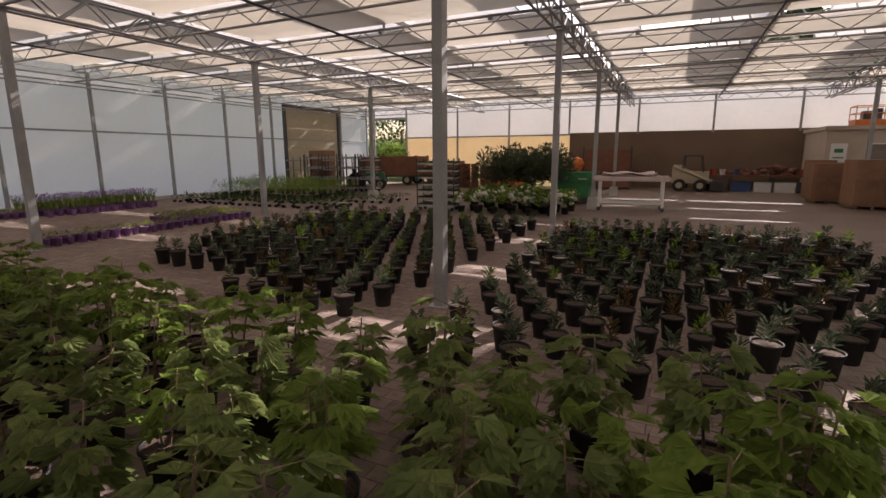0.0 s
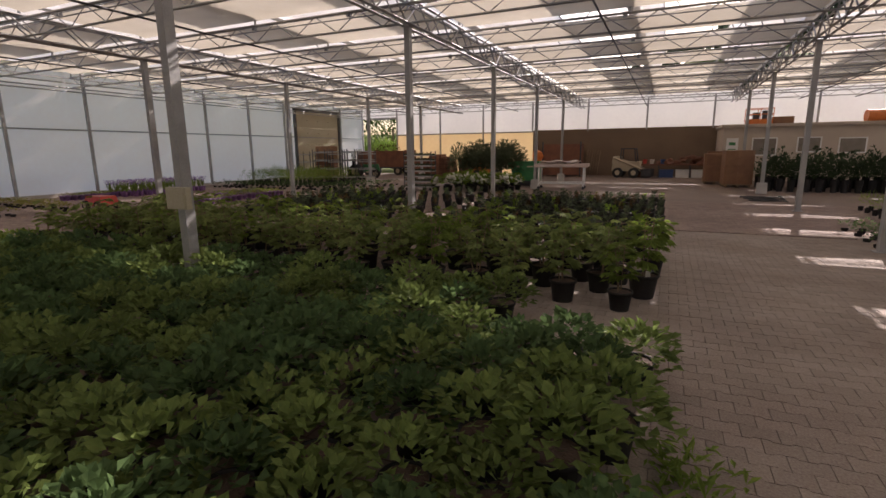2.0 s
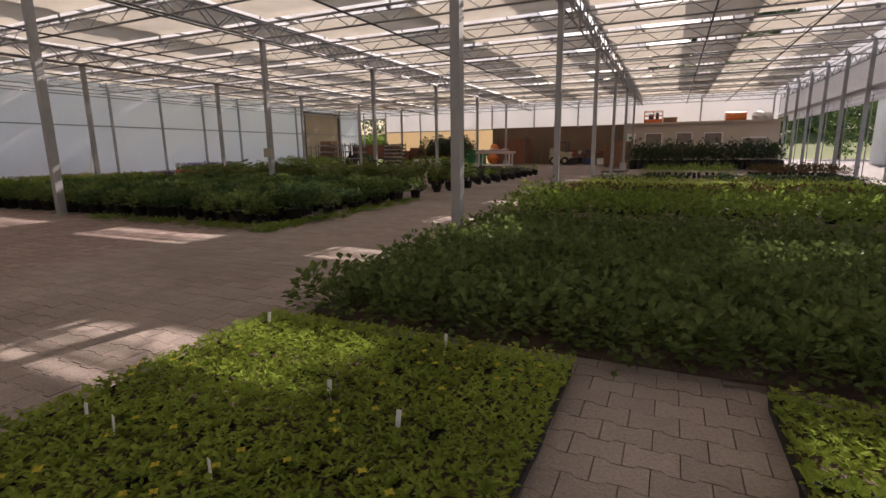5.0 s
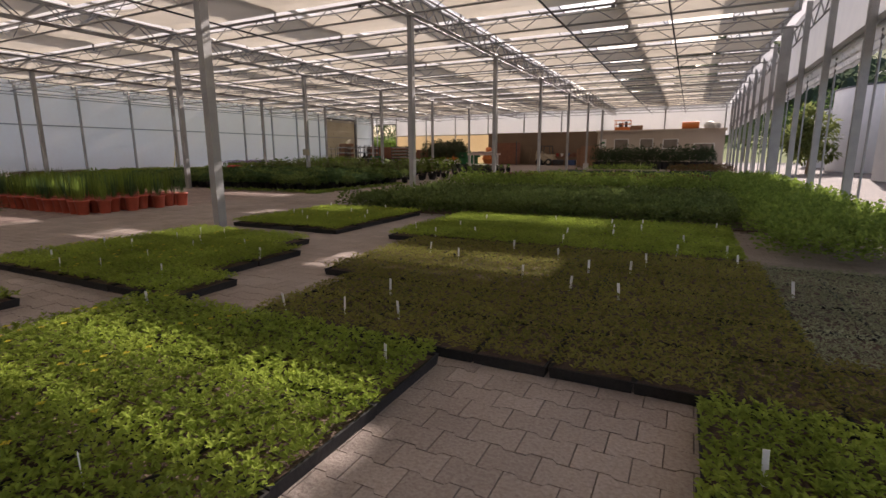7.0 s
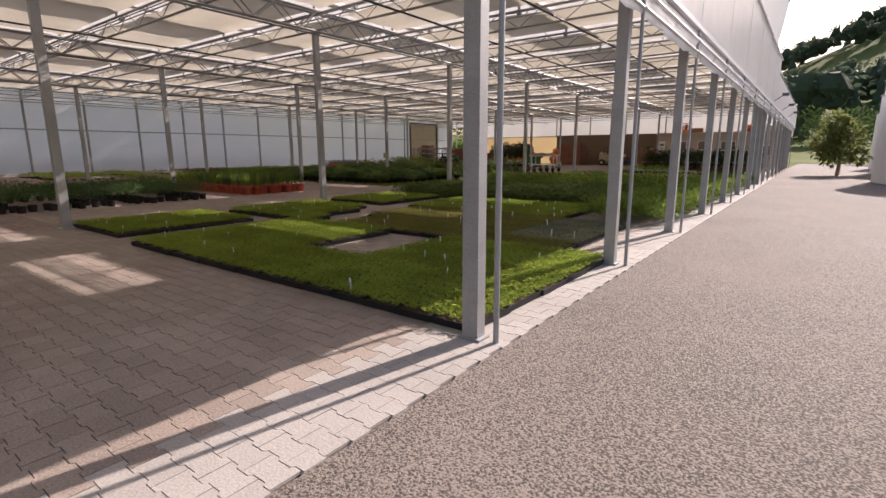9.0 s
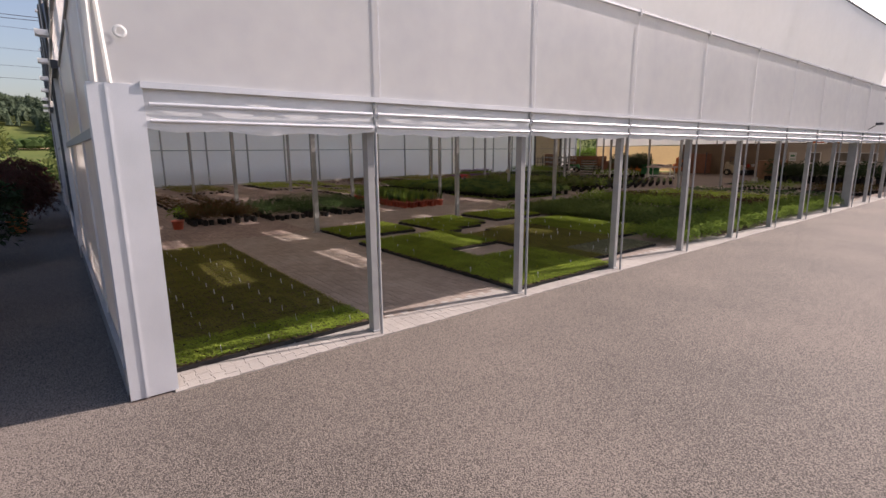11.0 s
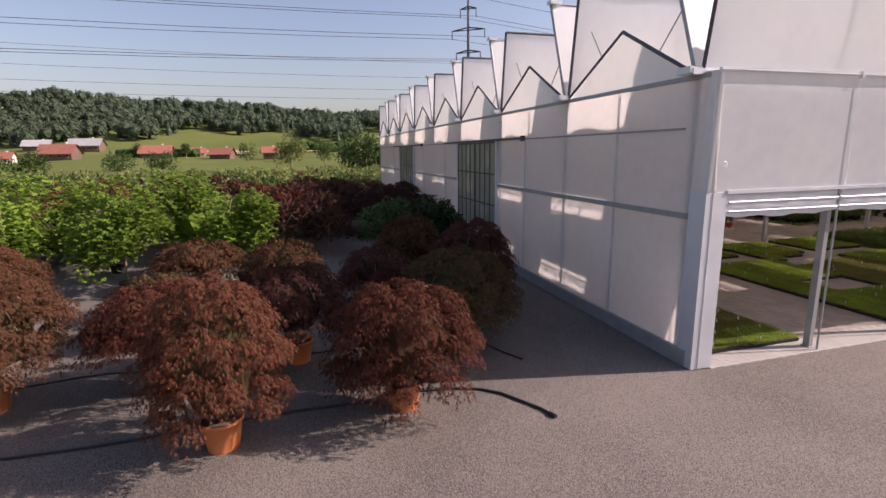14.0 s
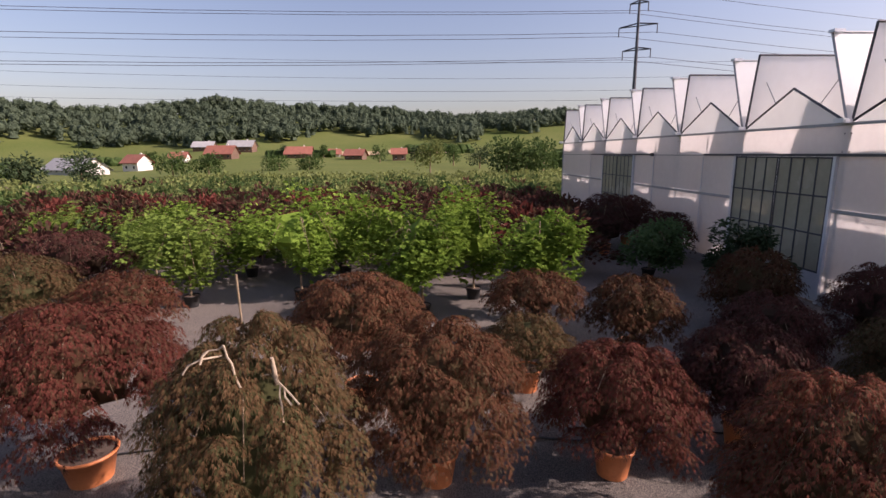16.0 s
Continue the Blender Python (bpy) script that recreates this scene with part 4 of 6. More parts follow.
def red_pots():
    rng = random.Random(61)
    pot = pot_mesh(0.13, 0.27, REDPOT)
    protos = []
    for i in range(3):
        p = tagged(part("potted_grass", pot, REDPOT), "tall green grass in a red plastic pot", "potted plant", "grasses in red pots")
        b = Build()
        for _ in range(34):
            a = rng.uniform(0, 6.28)
            q = Vector((math.cos(a), math.sin(a), 0)) * rng.uniform(0, 0.08) + Vector((0, 0, 0.24))
            b.leaf(q, Vector((math.cos(a) * 0.25, math.sin(a) * 0.25, 1)), Vector((math.cos(a), math.sin(a), 0.1)), rng.uniform(0.3, 0.55), 0.016)
        part("foliage", b, (L_BUSH, L_DARK, L_BUSH)[i], p)
        protos.append(p)
    spots = grid(-17.4, -12.6, 11.95, 14.15, 0.29, 0.29, rng, 0.08, near_column)
    spread(protos, spots, rng, (0.92, 1.06))
    # two orange pots with flowers near the end bed
    for x, y in ((-12.35, 1.1), (-12.5, 1.75), (-12.75, 2.75)):
        p = tagged(part("potted_shrub", pot_mesh(0.2, 0.3, REDPOT), REDPOT, None, "", Matrix.Translation((x, y, 0))), "flowering green shrub in a red pot", "potted plant", "shrubs in red pots")
        part("foliage", foliage(rng, 0.3, 0.55, 120, 0.1, 0.05, 1, 0.25, fill=0.3), L_SPRING, p)


def purple_pots():
    rng = random.Random(62)
    pot = pot_mesh(0.085, 0.17, PURPLE, n=10)
    protos = []
    for i, mt in enumerate((L_SEED2, L_SEED, L_GREY)):
        p = tagged(part("potted_perennial", pot, PURPLE), "small perennial in a purple pot", "potted plant", "perennials in purple pots")
        part("foliage", foliage(rng, 0.08, 0.11, 22, 0.06, 0.03, 1, 0.15, fill=0.2), mt, p)
        protos.append(p)
    spots = []
    for r in range(2):
        spots += [(-26.75 + 0.22 * r, 29.9 + 0.23 * k) for k in range(14)]
    for r in range(8):
        spots += [(-28.2 + 0.22 * r, 33.3 + 0.215 * k) for k in range(10)]
    for r in range(3):
        spots += [(-33.2 + 0.22 * r, 30.6 + 0.23 * k) for k in range(16)]
    spread(protos, [(x + rng.uniform(-0.02, 0.02), y + rng.uniform(-0.02, 0.02)) for x, y in spots], rng)
    b, fl = Build(), Build()
    for x, y in grid(-33.6, -32.1, 32.4, 36.4, 0.3, 0.3, rng):
        for _ in range(36):
            a = rng.uniform(0, 6.28)
            d = Vector((math.cos(a) * 0.35, math.sin(a) * 0.35, 1))
            ln = rng.uniform(0.3, 0.5)
            q = Vector((x, y, 0.15))
            b.leaf(q, d, Vector((math.cos(a), math.sin(a), 0)), ln, 0.012)
            if rng.random() < 0.6:
                fl.leaf(q + d.normalized() * ln, d, Vector((math.cos(a), math.sin(a), 0)), 0.07, 0.022)
    lav = solid("lavender_bed", b, L_BUSH, "flowering lavender in pots beside the film wall", "plants", "stuff")
    part("flower", fl, L_LAV, lav, "violet flower spikes")
    pb = Build()
    for x, y in grid(-33.6, -32.1, 32.4, 36.4, 0.3, 0.3, random.Random(1)):
        pb.lathe([(0.08, 0), (0.1, 0.18)], 8, x, y)
    part("pot", pb, PURPLE, lav)


red_pots()
purple_pots()


# ---- inside: seedling trays ----
def trays():
    rng = random.Random(71)
    tray = Build()
    vs, fs = [], []
    for sx, sy, z in ((0.19, 0.29, 0.0), (0.198, 0.298, 0.06), (0.186, 0.286, 0.06), (0.184, 0.284, 0.045)):
        vs += [(-sx, -sy, z), (sx, -sy, z), (sx, sy, z), (-sx, sy, z)]
    for k in range(3):
        fs += [(4 * k + i, 4 * k + (i + 1) % 4, 4 * k + 4 + (i + 1) % 4, 4 * k + 4 + i) for i in range(4)]
    tray.add(vs, fs + [(3, 2, 1, 0), (12, 13, 14, 15)])
    tm = tray.mesh("tray", PLASTIC)
    tm.materials.append(SOIL)
    tm.polygons[len(tm.polygons) - 1].material_index = 1
    lab = Build().box(0, 0, 0.05, 0.02, 0.003, 0.125).mesh("label", WHITE)

    def greens(h, n, leaf, width, spread_z=0.3):
        b = Build()
        for i in range(11):
            for j in range(16):
                x, y = -0.203 + 0.406 * (i + 0.5) / 11 + rng.uniform(-0.012, 0.012), -0.303 + 0.606 * (j + 0.5) / 16 + rng.uniform(-0.012, 0.012)
                if rng.random() < 0.06:
                    continue
                z = h * rng.uniform(0.6, 1.15)
                a0 = rng.uniform(0, 6.28)
                for k in range(n):
                    a = a0 + 6.28 * k / n + rng.uniform(-0.5, 0.5)
                    t = rng.uniform(0.45, 1.0)
                    b.leaf(Vector((x, y, 0.052 + z * t * 0.85)), Vector((math.cos(a), math.sin(a), spread_z + rng.uniform(-0.2, 0.7))), Vector((0, 0, 1)), leaf * rng.uniform(0.7, 1.25), width)
        return b

    blooms = []
    for _ in range(3):
        fl = Build()
        for _ in range(7):
            q = Vector((rng.uniform(-0.17, 0.17), rng.uniform(-0.26, 0.26), rng.uniform(0.12, 0.15)))
            for k in range(4):
                fl.leaf(q, Vector((math.cos(1.57 * k), math.sin(1.57 * k), 0.3)), Vector((0, 0, 1)), 0.02, 0.016)
        blooms.append(fl.mesh("flower", L_YELLOW))
    kinds = {}
    for key, mt, args in (("lawn", L_SEED, (0.09, 11, 0.03, 0.016)), ("fresh", L_SEED, (0.08, 8, 0.032, 0.019)), ("dull", L_SEED2, (0.065, 7, 0.03, 0.016)), ("grey", L_GREY, (0.04, 6, 0.028, 0.013)), ("dark", L_SEED2, (0.055, 5, 0.034, 0.019))):
        kinds[key] = [greens(*args).mesh("foliage", mt) for _ in range(3)]

    def lay(x0, x1, y0, y1, kind, labels=0.15, skip=None):
        nx, ny = max(1, round((x1 - x0) / 0.4)), max(1, round((y1 - y0) / 0.6))
        for i in range(nx):
            for j in range(ny):
                x, y = x0 + 0.4 * (i + 0.5), y0 + 0.6 * (j + 0.5)
                if near_column(x, y) or (skip and skip(x, y)):
                    continue
                kd = kind(x, y) if callable(kind) else kind
                t = tagged(part("seedling_tray", tm, PLASTIC, None, "", Matrix.Translation((x + rng.uniform(-0.008, 0.008), y + rng.uniform(-0.008, 0.008), 0)) @ Euler((0, 0, rng.uniform(-0.015, 0.015))).to_matrix().to_4x4()), {"grey": "black tray of grey-green seedlings on paving", "dull": "black tray of olive seedlings on paving"}.get(kd, "black tray of fresh green seedlings on paving"), "tray", "seedling trays")
                part("foliage", kinds[kd][rng.randrange(3)], None, t, "", Euler((0, 0, math.pi * rng.randrange(2))).to_matrix().to_4x4())
                if kd == "lawn" and rng.random() < 0.3:
                    part("flower", blooms[rng.randrange(3)], L_YELLOW, t, "small yellow flowers")["kind"] = "stuff"
                if rng.random() < labels:
                    part("label", lab, WHITE, t, "white plant label", Matrix.Translation((rng.uniform(-0.1, 0.1), rng.uniform(-0.2, 0.2), 0)) @ Euler((rng.uniform(-0.14, 0.14), rng.uniform(-0.12, 0.12), rng.uniform(-0.5, 0.5))).to_matrix().to_4x4())

    lay(-6.2, -0.2, 6.05, 9.05, "lawn", 0.3, lambda x, y: -4.0 < x < -2.6 and y > 7.2)
    lay(-9.05, -7.05, 6.2, 8.6, "lawn", 0.5)
    lay(-8.85, -6.05, 9.1, 11.5, "lawn", 0.5, lambda x, y: (x > -6.4 and y > 9.7) or (x > -6.8 and y > 10.9))
    lay(-5.65, -1.05, 9.12, 12.12, lambda x, y: "grey" if x > -2.1 and y > 9.7 else "dull", 0.35, lambda x, y: x < -5.2 and y < 10.2)
    lay(-6.15, -1.95, 12.2, 14.6, "fresh", 0.5)
    lay(-9.0, -6.9, 12.2, 14.6, "lawn", 0.5)
    # Brighter trays past x=-1.0: the sun strip along the opening, put into leaf colour.
    lay(-8.4, -0.2, 0.1, 3.1, lambda x, y: "dark" if x < -1.0 else "fresh", 0.0)
    me = Build().box(0, 0, 0.05, 0.03, 0.004, 0.1).mesh("plant_label", WHITE)
    for i in range(14):
        for j in range(5):
            tagged(part("plant_label", me, WHITE, None, "", Matrix.Translation((-0.5 - 0.56 * i, 0.4 + 0.6 * j, 0.03)) @ Euler((0.1, 0, rng.uniform(-0.3, 0.3))).to_matrix().to_4x4()), "white plant label standing in a seedling tray", "label", "tray labels")


trays()


# ---- inside: machines, racks and furniture at the far end ----
def plant_rack(x, y, turn, levels, w=1.3, d=0.6, h=1.75, loaded=True, seed=0, label="galvanised plant trolley with trays"):
    rng = random.Random(seed)
    t = thing("plant_trolley", label, "trolley", Matrix.Translation((x, y, 0)) @ Euler((0, 0, turn)).to_matrix().to_4x4(), "plant trolleys")
    for sx in (-1, 1):
        for sy in (-1, 1):
            part("upright", Build().box(sx * (w / 2 - 0.02), sy * (d / 2 - 0.02), 0.14, 0.035, 0.035, h), STEEL_DARK, t)
            part("wheel", Build().tube((sx * (w / 2 - 0.1), sy * (d / 2 - 0.08) - 0.02, 0.06), (sx * (w / 2 - 0.1), sy * (d / 2 - 0.08) + 0.02, 0.06), 0.06, n=12), RUBBER, t)
    for k in range(levels):
        z = 0.14 + k * (h - 0.2) / max(1, levels - 1)
        sh = part("shelf", Build().box(0, 0, z, w - 0.03, d - 0.03, 0.03).box(0, -d / 2 + 0.02, z, w, 0.02, 0.06).box(0, d / 2 - 0.02, z, w, 0.02, 0.06), STEEL if k else STEEL, t)
        if loaded:
            b = Build()
            b.slab(-w / 2 + 0.05, -d / 2 + 0.03, z + 0.032, w / 2 - 0.05, d / 2 - 0.03, z + 0.1)
            for _ in range(60):
                b.leaf(Vector((rng.uniform(-w / 2 + 0.1, w / 2 - 0.1), rng.uniform(-d / 2 + 0.05, d / 2 - 0.05), z + 0.1)), rnd_dir(rng, 0.1, 1), Vector((0, 0, 1)), 0.09, 0.03)
            part("tray", b, L_FOREST, t, "dark tray of young plants")


plant_rack(-22.3, 39.2, 0.1, 7, seed=1, h=1.55)
for i in range(5):
    plant_rack(-33.0 + 0.95 * i, 44.6 + 0.25 * i, 0.05, 4, 0.95, 0.6, 1.6 + 0.1 * (i % 2), False, 10 + i, "empty dark metal plant trolley")
for i in range(4):
    plant_rack(-32.8 + 1.0 * i, 45.8 + 0.2 * i, 0.05, 4, 0.95, 0.6, 1.75, False, 20 + i, "empty dark metal plant trolley")
crate = thing("crate_stack", "stack of brown wooden crates on a rack", "crates", Matrix.Translation((-33.2, 46.9, 0)))
for k in range(5):
    part("crate", Build().box(0, 0, 0.42 * k, 1.1 - 0.03 * (k % 2), 0.9, 0.4), WOOD if k > 2 else RUST, crate)


def wheel(parent, x, y, r, w, name="wheel"):
    t = part(name, Build().tube((x, y - w / 2, r), (x, y + w / 2, r), r, n=18), RUBBER, parent)
    part("rim", Build().tube((x, y - w / 2 - 0.01, r), (x, y + w / 2 + 0.01, r), r * 0.5, n=12), YELLOWISH, t)


def tractor():
    t = thing("small_tractor", "small green utility tractor with yellow rims", "tractor", Matrix.Translation((-30.6, 47.2, 0)) @ Euler((0, 0, 0.5)).to_matrix().to_4x4())
    part("body", Build().box(0.55, 0, 0.45, 1.2, 0.6, 0.45, 0, 0.85).box(-0.4, 0, 0.35, 0.9, 0.9, 0.35), GREENPAINT, t)
    part("seat", Build().box(-0.35, 0, 0.7, 0.45, 0.45, 0.12).box(-0.56, 0, 0.8, 0.1, 0.45, 0.4), PLASTIC, t)
    part("steering", Build().tube((0.1, 0, 0.85), (-0.08, 0, 1.12), 0.02).tube((-0.06, 0, 1.1), (-0.09, 0, 1.14), 0.17, n=14), PLASTIC, t)
    part("roll_bar", Build().path([(-0.6, -0.4, 0.6), (-0.62, -0.4, 1.7), (-0.62, 0.4, 1.7), (-0.6, 0.4, 0.6)], 0.03), STEEL_DARK, t)
    for x, r, w in ((0.85, 0.3, 0.2), (-0.45, 0.45, 0.3)):
        for y in (-0.5, 0.5):
            wheel(t, x, y, r, w)


def red_trailer():
    t = thing("tipping_trailer", "rusty red tipping trailer with high sides", "trailer", Matrix.Translation((-31.6, 52.0, 0)) @ Euler((0, 0, 0.06)).to_matrix().to_4x4())
    part("bed", Build().slab(-2.0, -0.9, 0.5, 2.0, 0.9, 0.6), STEEL_DARK, t)
    for y in (-0.9, 0.9):
        sd = part("side_panel", Build().slab(-2.0, y - 0.03, 0.6, 2.0, y + 0.03, 1.75), RUST, t)
        for k in range(6):
            part("stake", Build().slab(-1.95 + 0.77 * k, y - 0.06, 0.6, -1.88 + 0.77 * k, y + 0.06, 1.8), RUST, sd)
    for x in (-2.0, 2.0):
        part("end_panel", Build().slab(x - 0.03, -0.9, 0.6, x + 0.03, 0.9, 1.75), RUST, t)
    for x in (-1.2, 1.3):
        for y in (-0.75, 0.75):
            wheel(t, x, y, 0.32, 0.22)
    part("heap", foliage(random.Random(3), 0.9, 0.7, 260, 0.14, 0.06, 1, 1.5), L_OLIVE, t, "green plant waste")


def hydrangeas():
    rng = random.Random(81)
    pot = pot_mesh(0.14, 0.22, PLASTIC)
    protos = []
    for i in range(4):
        p = tagged(part("hydrangea", pot, PLASTIC), "white-flowering hydrangea in a black pot", "potted plant", "hydrangeas")
        part("foliage", foliage(rng, 0.26, 0.5, 110, 0.13, 0.08, 1, 0.18, fill=0.35), L_BUSH if i % 2 else L_SPRING, p)
        fl = Build()
        for k in range(5):
            a = rng.uniform(0, 6.28)
            fl.blob((math.cos(a) * 0.2 * (k > 0), math.sin(a) * 0.2 * (k > 0), 0.62 - 0.14 * (k > 2) - 0.1 * rng.random()), rng.uniform(0.07, 0.1), 0.8, 8, 0.12, rng)
        part("flower_head", fl, L_FLOWER, p, "round white flower heads")
        protos.append(p)
    spread(protos, grid(-21.5, -18.1, 38.7, 40.9, 0.55, 0.55, rng, 0.15), rng, (0.9, 1.2))
    b = foliage(rng, 0.36, 2.1, 420, 0.2, 0.05, 1, 0.1, fill=0.2)
    me = b.mesh("foliage", L_TUFT)
    pot2 = pot_mesh(0.22, 0.3, PLASTIC)
    for x, y in grid(-22.0, -18.9, 42.2, 44.4, 0.6, 0.6, rng, 0.1):
        p = tagged(part("tall_shrub", pot2, PLASTIC, None, "", place(x, y, rng, 0, (0.9, 1.12))), "tall narrow-leaved shrub in a black pot", "potted plant", "tall shrubs")
        part("foliage", me, L_TUFT, p)


def green_skip():
    t = thing("green_skip", "dark green metal tipping skip", "skip", Matrix.Translation((-18.65, 43.6, 0)))
    part("base", Build().slab(-0.6, -0.6, 0.1, 0.55, 0.6, 0.25).slab(-0.55, -0.5, 0, 0.5, -0.35, 0.1).slab(-0.55, 0.35, 0, 0.5, 0.5, 0.1), STEEL_DARK, t)
    b = Build().box(0, 0, 0.25, 1.15, 1.2, 0.55).slab(-0.75, -0.66, 0.8, 0.75, 0.66, 1.15)
    part("hopper", b, GREENPAINT, t)
    part("rib", Build().slab(-0.78, -0.69, 1.1, 0.78, -0.66, 1.17).slab(-0.78, 0.66, 1.1, 0.78, 0.69, 1.17), GREENPAINT, t)
    part("sticker", Build().slab(-0.3, -0.672, 0.88, -0.18, -0.664, 0.98), YELLOWISH, t)
    part("sticker", Build().slab(0.2, -0.672, 0.9, 0.5, -0.664, 0.95), YELLOWISH, t)


def table_trolley():
    t = thing("table_trolley", "white wheeled potting table with pale sheets on top", "table", Matrix.Translation((-16.55, 41.7, 0)) @ Euler((0, 0, 0.08)).to_matrix().to_4x4())
    part("tabletop", Build().slab(-1.1, -0.5, 0.95, 1.1, 0.5, 1.02).slab(-1.14, -0.54, 0.98, 1.14, -0.5, 1.1).slab(-1.14, 0.5, 0.98, 1.14, 0.54, 1.1), PINKSHEET, t)
    for x in (-0.95, 0.95):
        for y in (-0.42, 0.42):
            lg = part("leg", Build().box(x, y, 0.12, 0.07, 0.07, 0.84), WHITE, t)
            part("castor", Build().tube((x, y - 0.025, 0.065), (x, y + 0.025, 0.065), 0.065, n=12).box(x, y, 0.1, 0.04, 0.07, 0.05), STEEL_DARK, lg)
    part("stretcher", Build().slab(-0.95, -0.45, 0.24, 0.95, -0.39, 0.3).slab(-0.95, 0.39, 0.24, 0.95, 0.45, 0.3).slab(-0.98, -0.42, 0.24, -0.92, 0.42, 0.3).slab(0.92, -0.42, 0.24, 0.98, 0.42, 0.3), WHITE, t)
    s = thing("sheet_pile", "folded pale plastic sheets on the table", "sheets", Matrix.Translation((-16.55, 41.7, 1.02)) @ Euler((0, 0, 0.08)).to_matrix().to_4x4())
    rng = random.Random(4)
    for k in range(4):
        b = Build()
        n = 9
        for i in range(n + 1):
            for j in range(5):
                x, y = -0.95 + 0.03 * k + (1.9 - 0.12 * k) * i / n, -0.42 + 0.84 * j / 4
                b.v.append((x, y, 0.03 + 0.055 * k + 0.035 * math.sin(i * 1.3 + k) + 0.03 * math.sin(j * 2 + k) + (-0.1 if j in (0, 4) and k == 3 else 0)))
        for i in range(n):
            for j in range(4):
                a = i * 5 + j
                b.f.append((a, a + 5, a + 6, a + 1)), b.s.append(True)
        part("sheet", b, PINKSHEET, s)


def skid_loader():
    t = thing("skid_loader", "cream compact skid loader with a dark cab frame", "loader", Matrix.Translation((-14.5, 52.0, 0)) @ Euler((0, 0, -0.1)).to_matrix().to_4x4() @ Matrix.Scale(0.88, 4))
    part("body", Build().box(-0.1, 0, 0.45, 1.9, 1.0, 0.65, 0, 0.93).box(-0.75, 0, 1.0, 0.6, 0.9, 0.45, 0, 0.8), YELLOWISH, t)
    cab = part("cab", Build().path([(0.55, -0.45, 1.05), (0.4, -0.42, 1.95), (-0.45, -0.42, 1.95), (-0.5, -0.45, 1.05)], 0.04).path([(0.55, 0.45, 1.05), (0.4, 0.42, 1.95), (-0.45, 0.42, 1.95), (-0.5, 0.45, 1.05)], 0.04).slab(-0.5, -0.48, 1.93, 0.45, 0.48, 1.99), STEEL_DARK, t)
    part("arm", Build().bar((-0.9, -0.55, 1.35), (1.0, -0.55, 0.55), 0.12).bar((-0.9, 0.55, 1.35), (1.0, 0.55, 0.55), 0.12), YELLOWISH, t)
    part("bucket", Build().box(1.25, 0, 0.08, 0.6, 1.4, 0.5, 0, 1.15), STEEL_DARK, t)
    for x in (-0.6, 0.45):
        for y in (-0.6, 0.6):
            wheel(t, x, y, 0.34, 0.24)


def forklift():
    t = thing("forklift", "orange forklift with a dark roof frame", "forklift", Matrix.Translation((-22.2, 48.5, 0)) @ Euler((0, 0, 0.3)).to_matrix().to_4x4())
    part("body", Build().box(-0.4, 0, 0.35, 1.5, 1.0, 0.7, 0, 0.92), ORANGE, t)
    part("overhead_guard", Build().path([(0.4, -0.42, 0.9), (0.2, -0.42, 2.05), (-0.8, -0.42, 2.05), (-0.95, -0.42, 1.0)], 0.035).path([(0.4, 0.42, 0.9), (0.2, 0.42, 2.05), (-0.8, 0.42, 2.05), (-0.95, 0.42, 1.0)], 0.035).slab(-0.8, -0.45, 2.03, 0.25, 0.45, 2.09), STEEL_DARK, t)
    part("mast", Build().slab(0.62, -0.38, 0.1, 0.72, -0.3, 2.1).slab(0.62, 0.3, 0.1, 0.72, 0.38, 2.1).slab(0.64, -0.38, 1.0, 0.7, 0.38, 1.08), STEEL_DARK, t)
    part("fork", Build().slab(0.72, -0.3, 0.08, 1.75, -0.2, 0.13).slab(0.72, 0.2, 0.08, 1.75, 0.3, 0.13), STEEL_DARK, t)
    for x in (-0.8, 0.35):
        for y in (-0.45, 0.45):
            wheel(t, x, y, 0.28, 0.2)


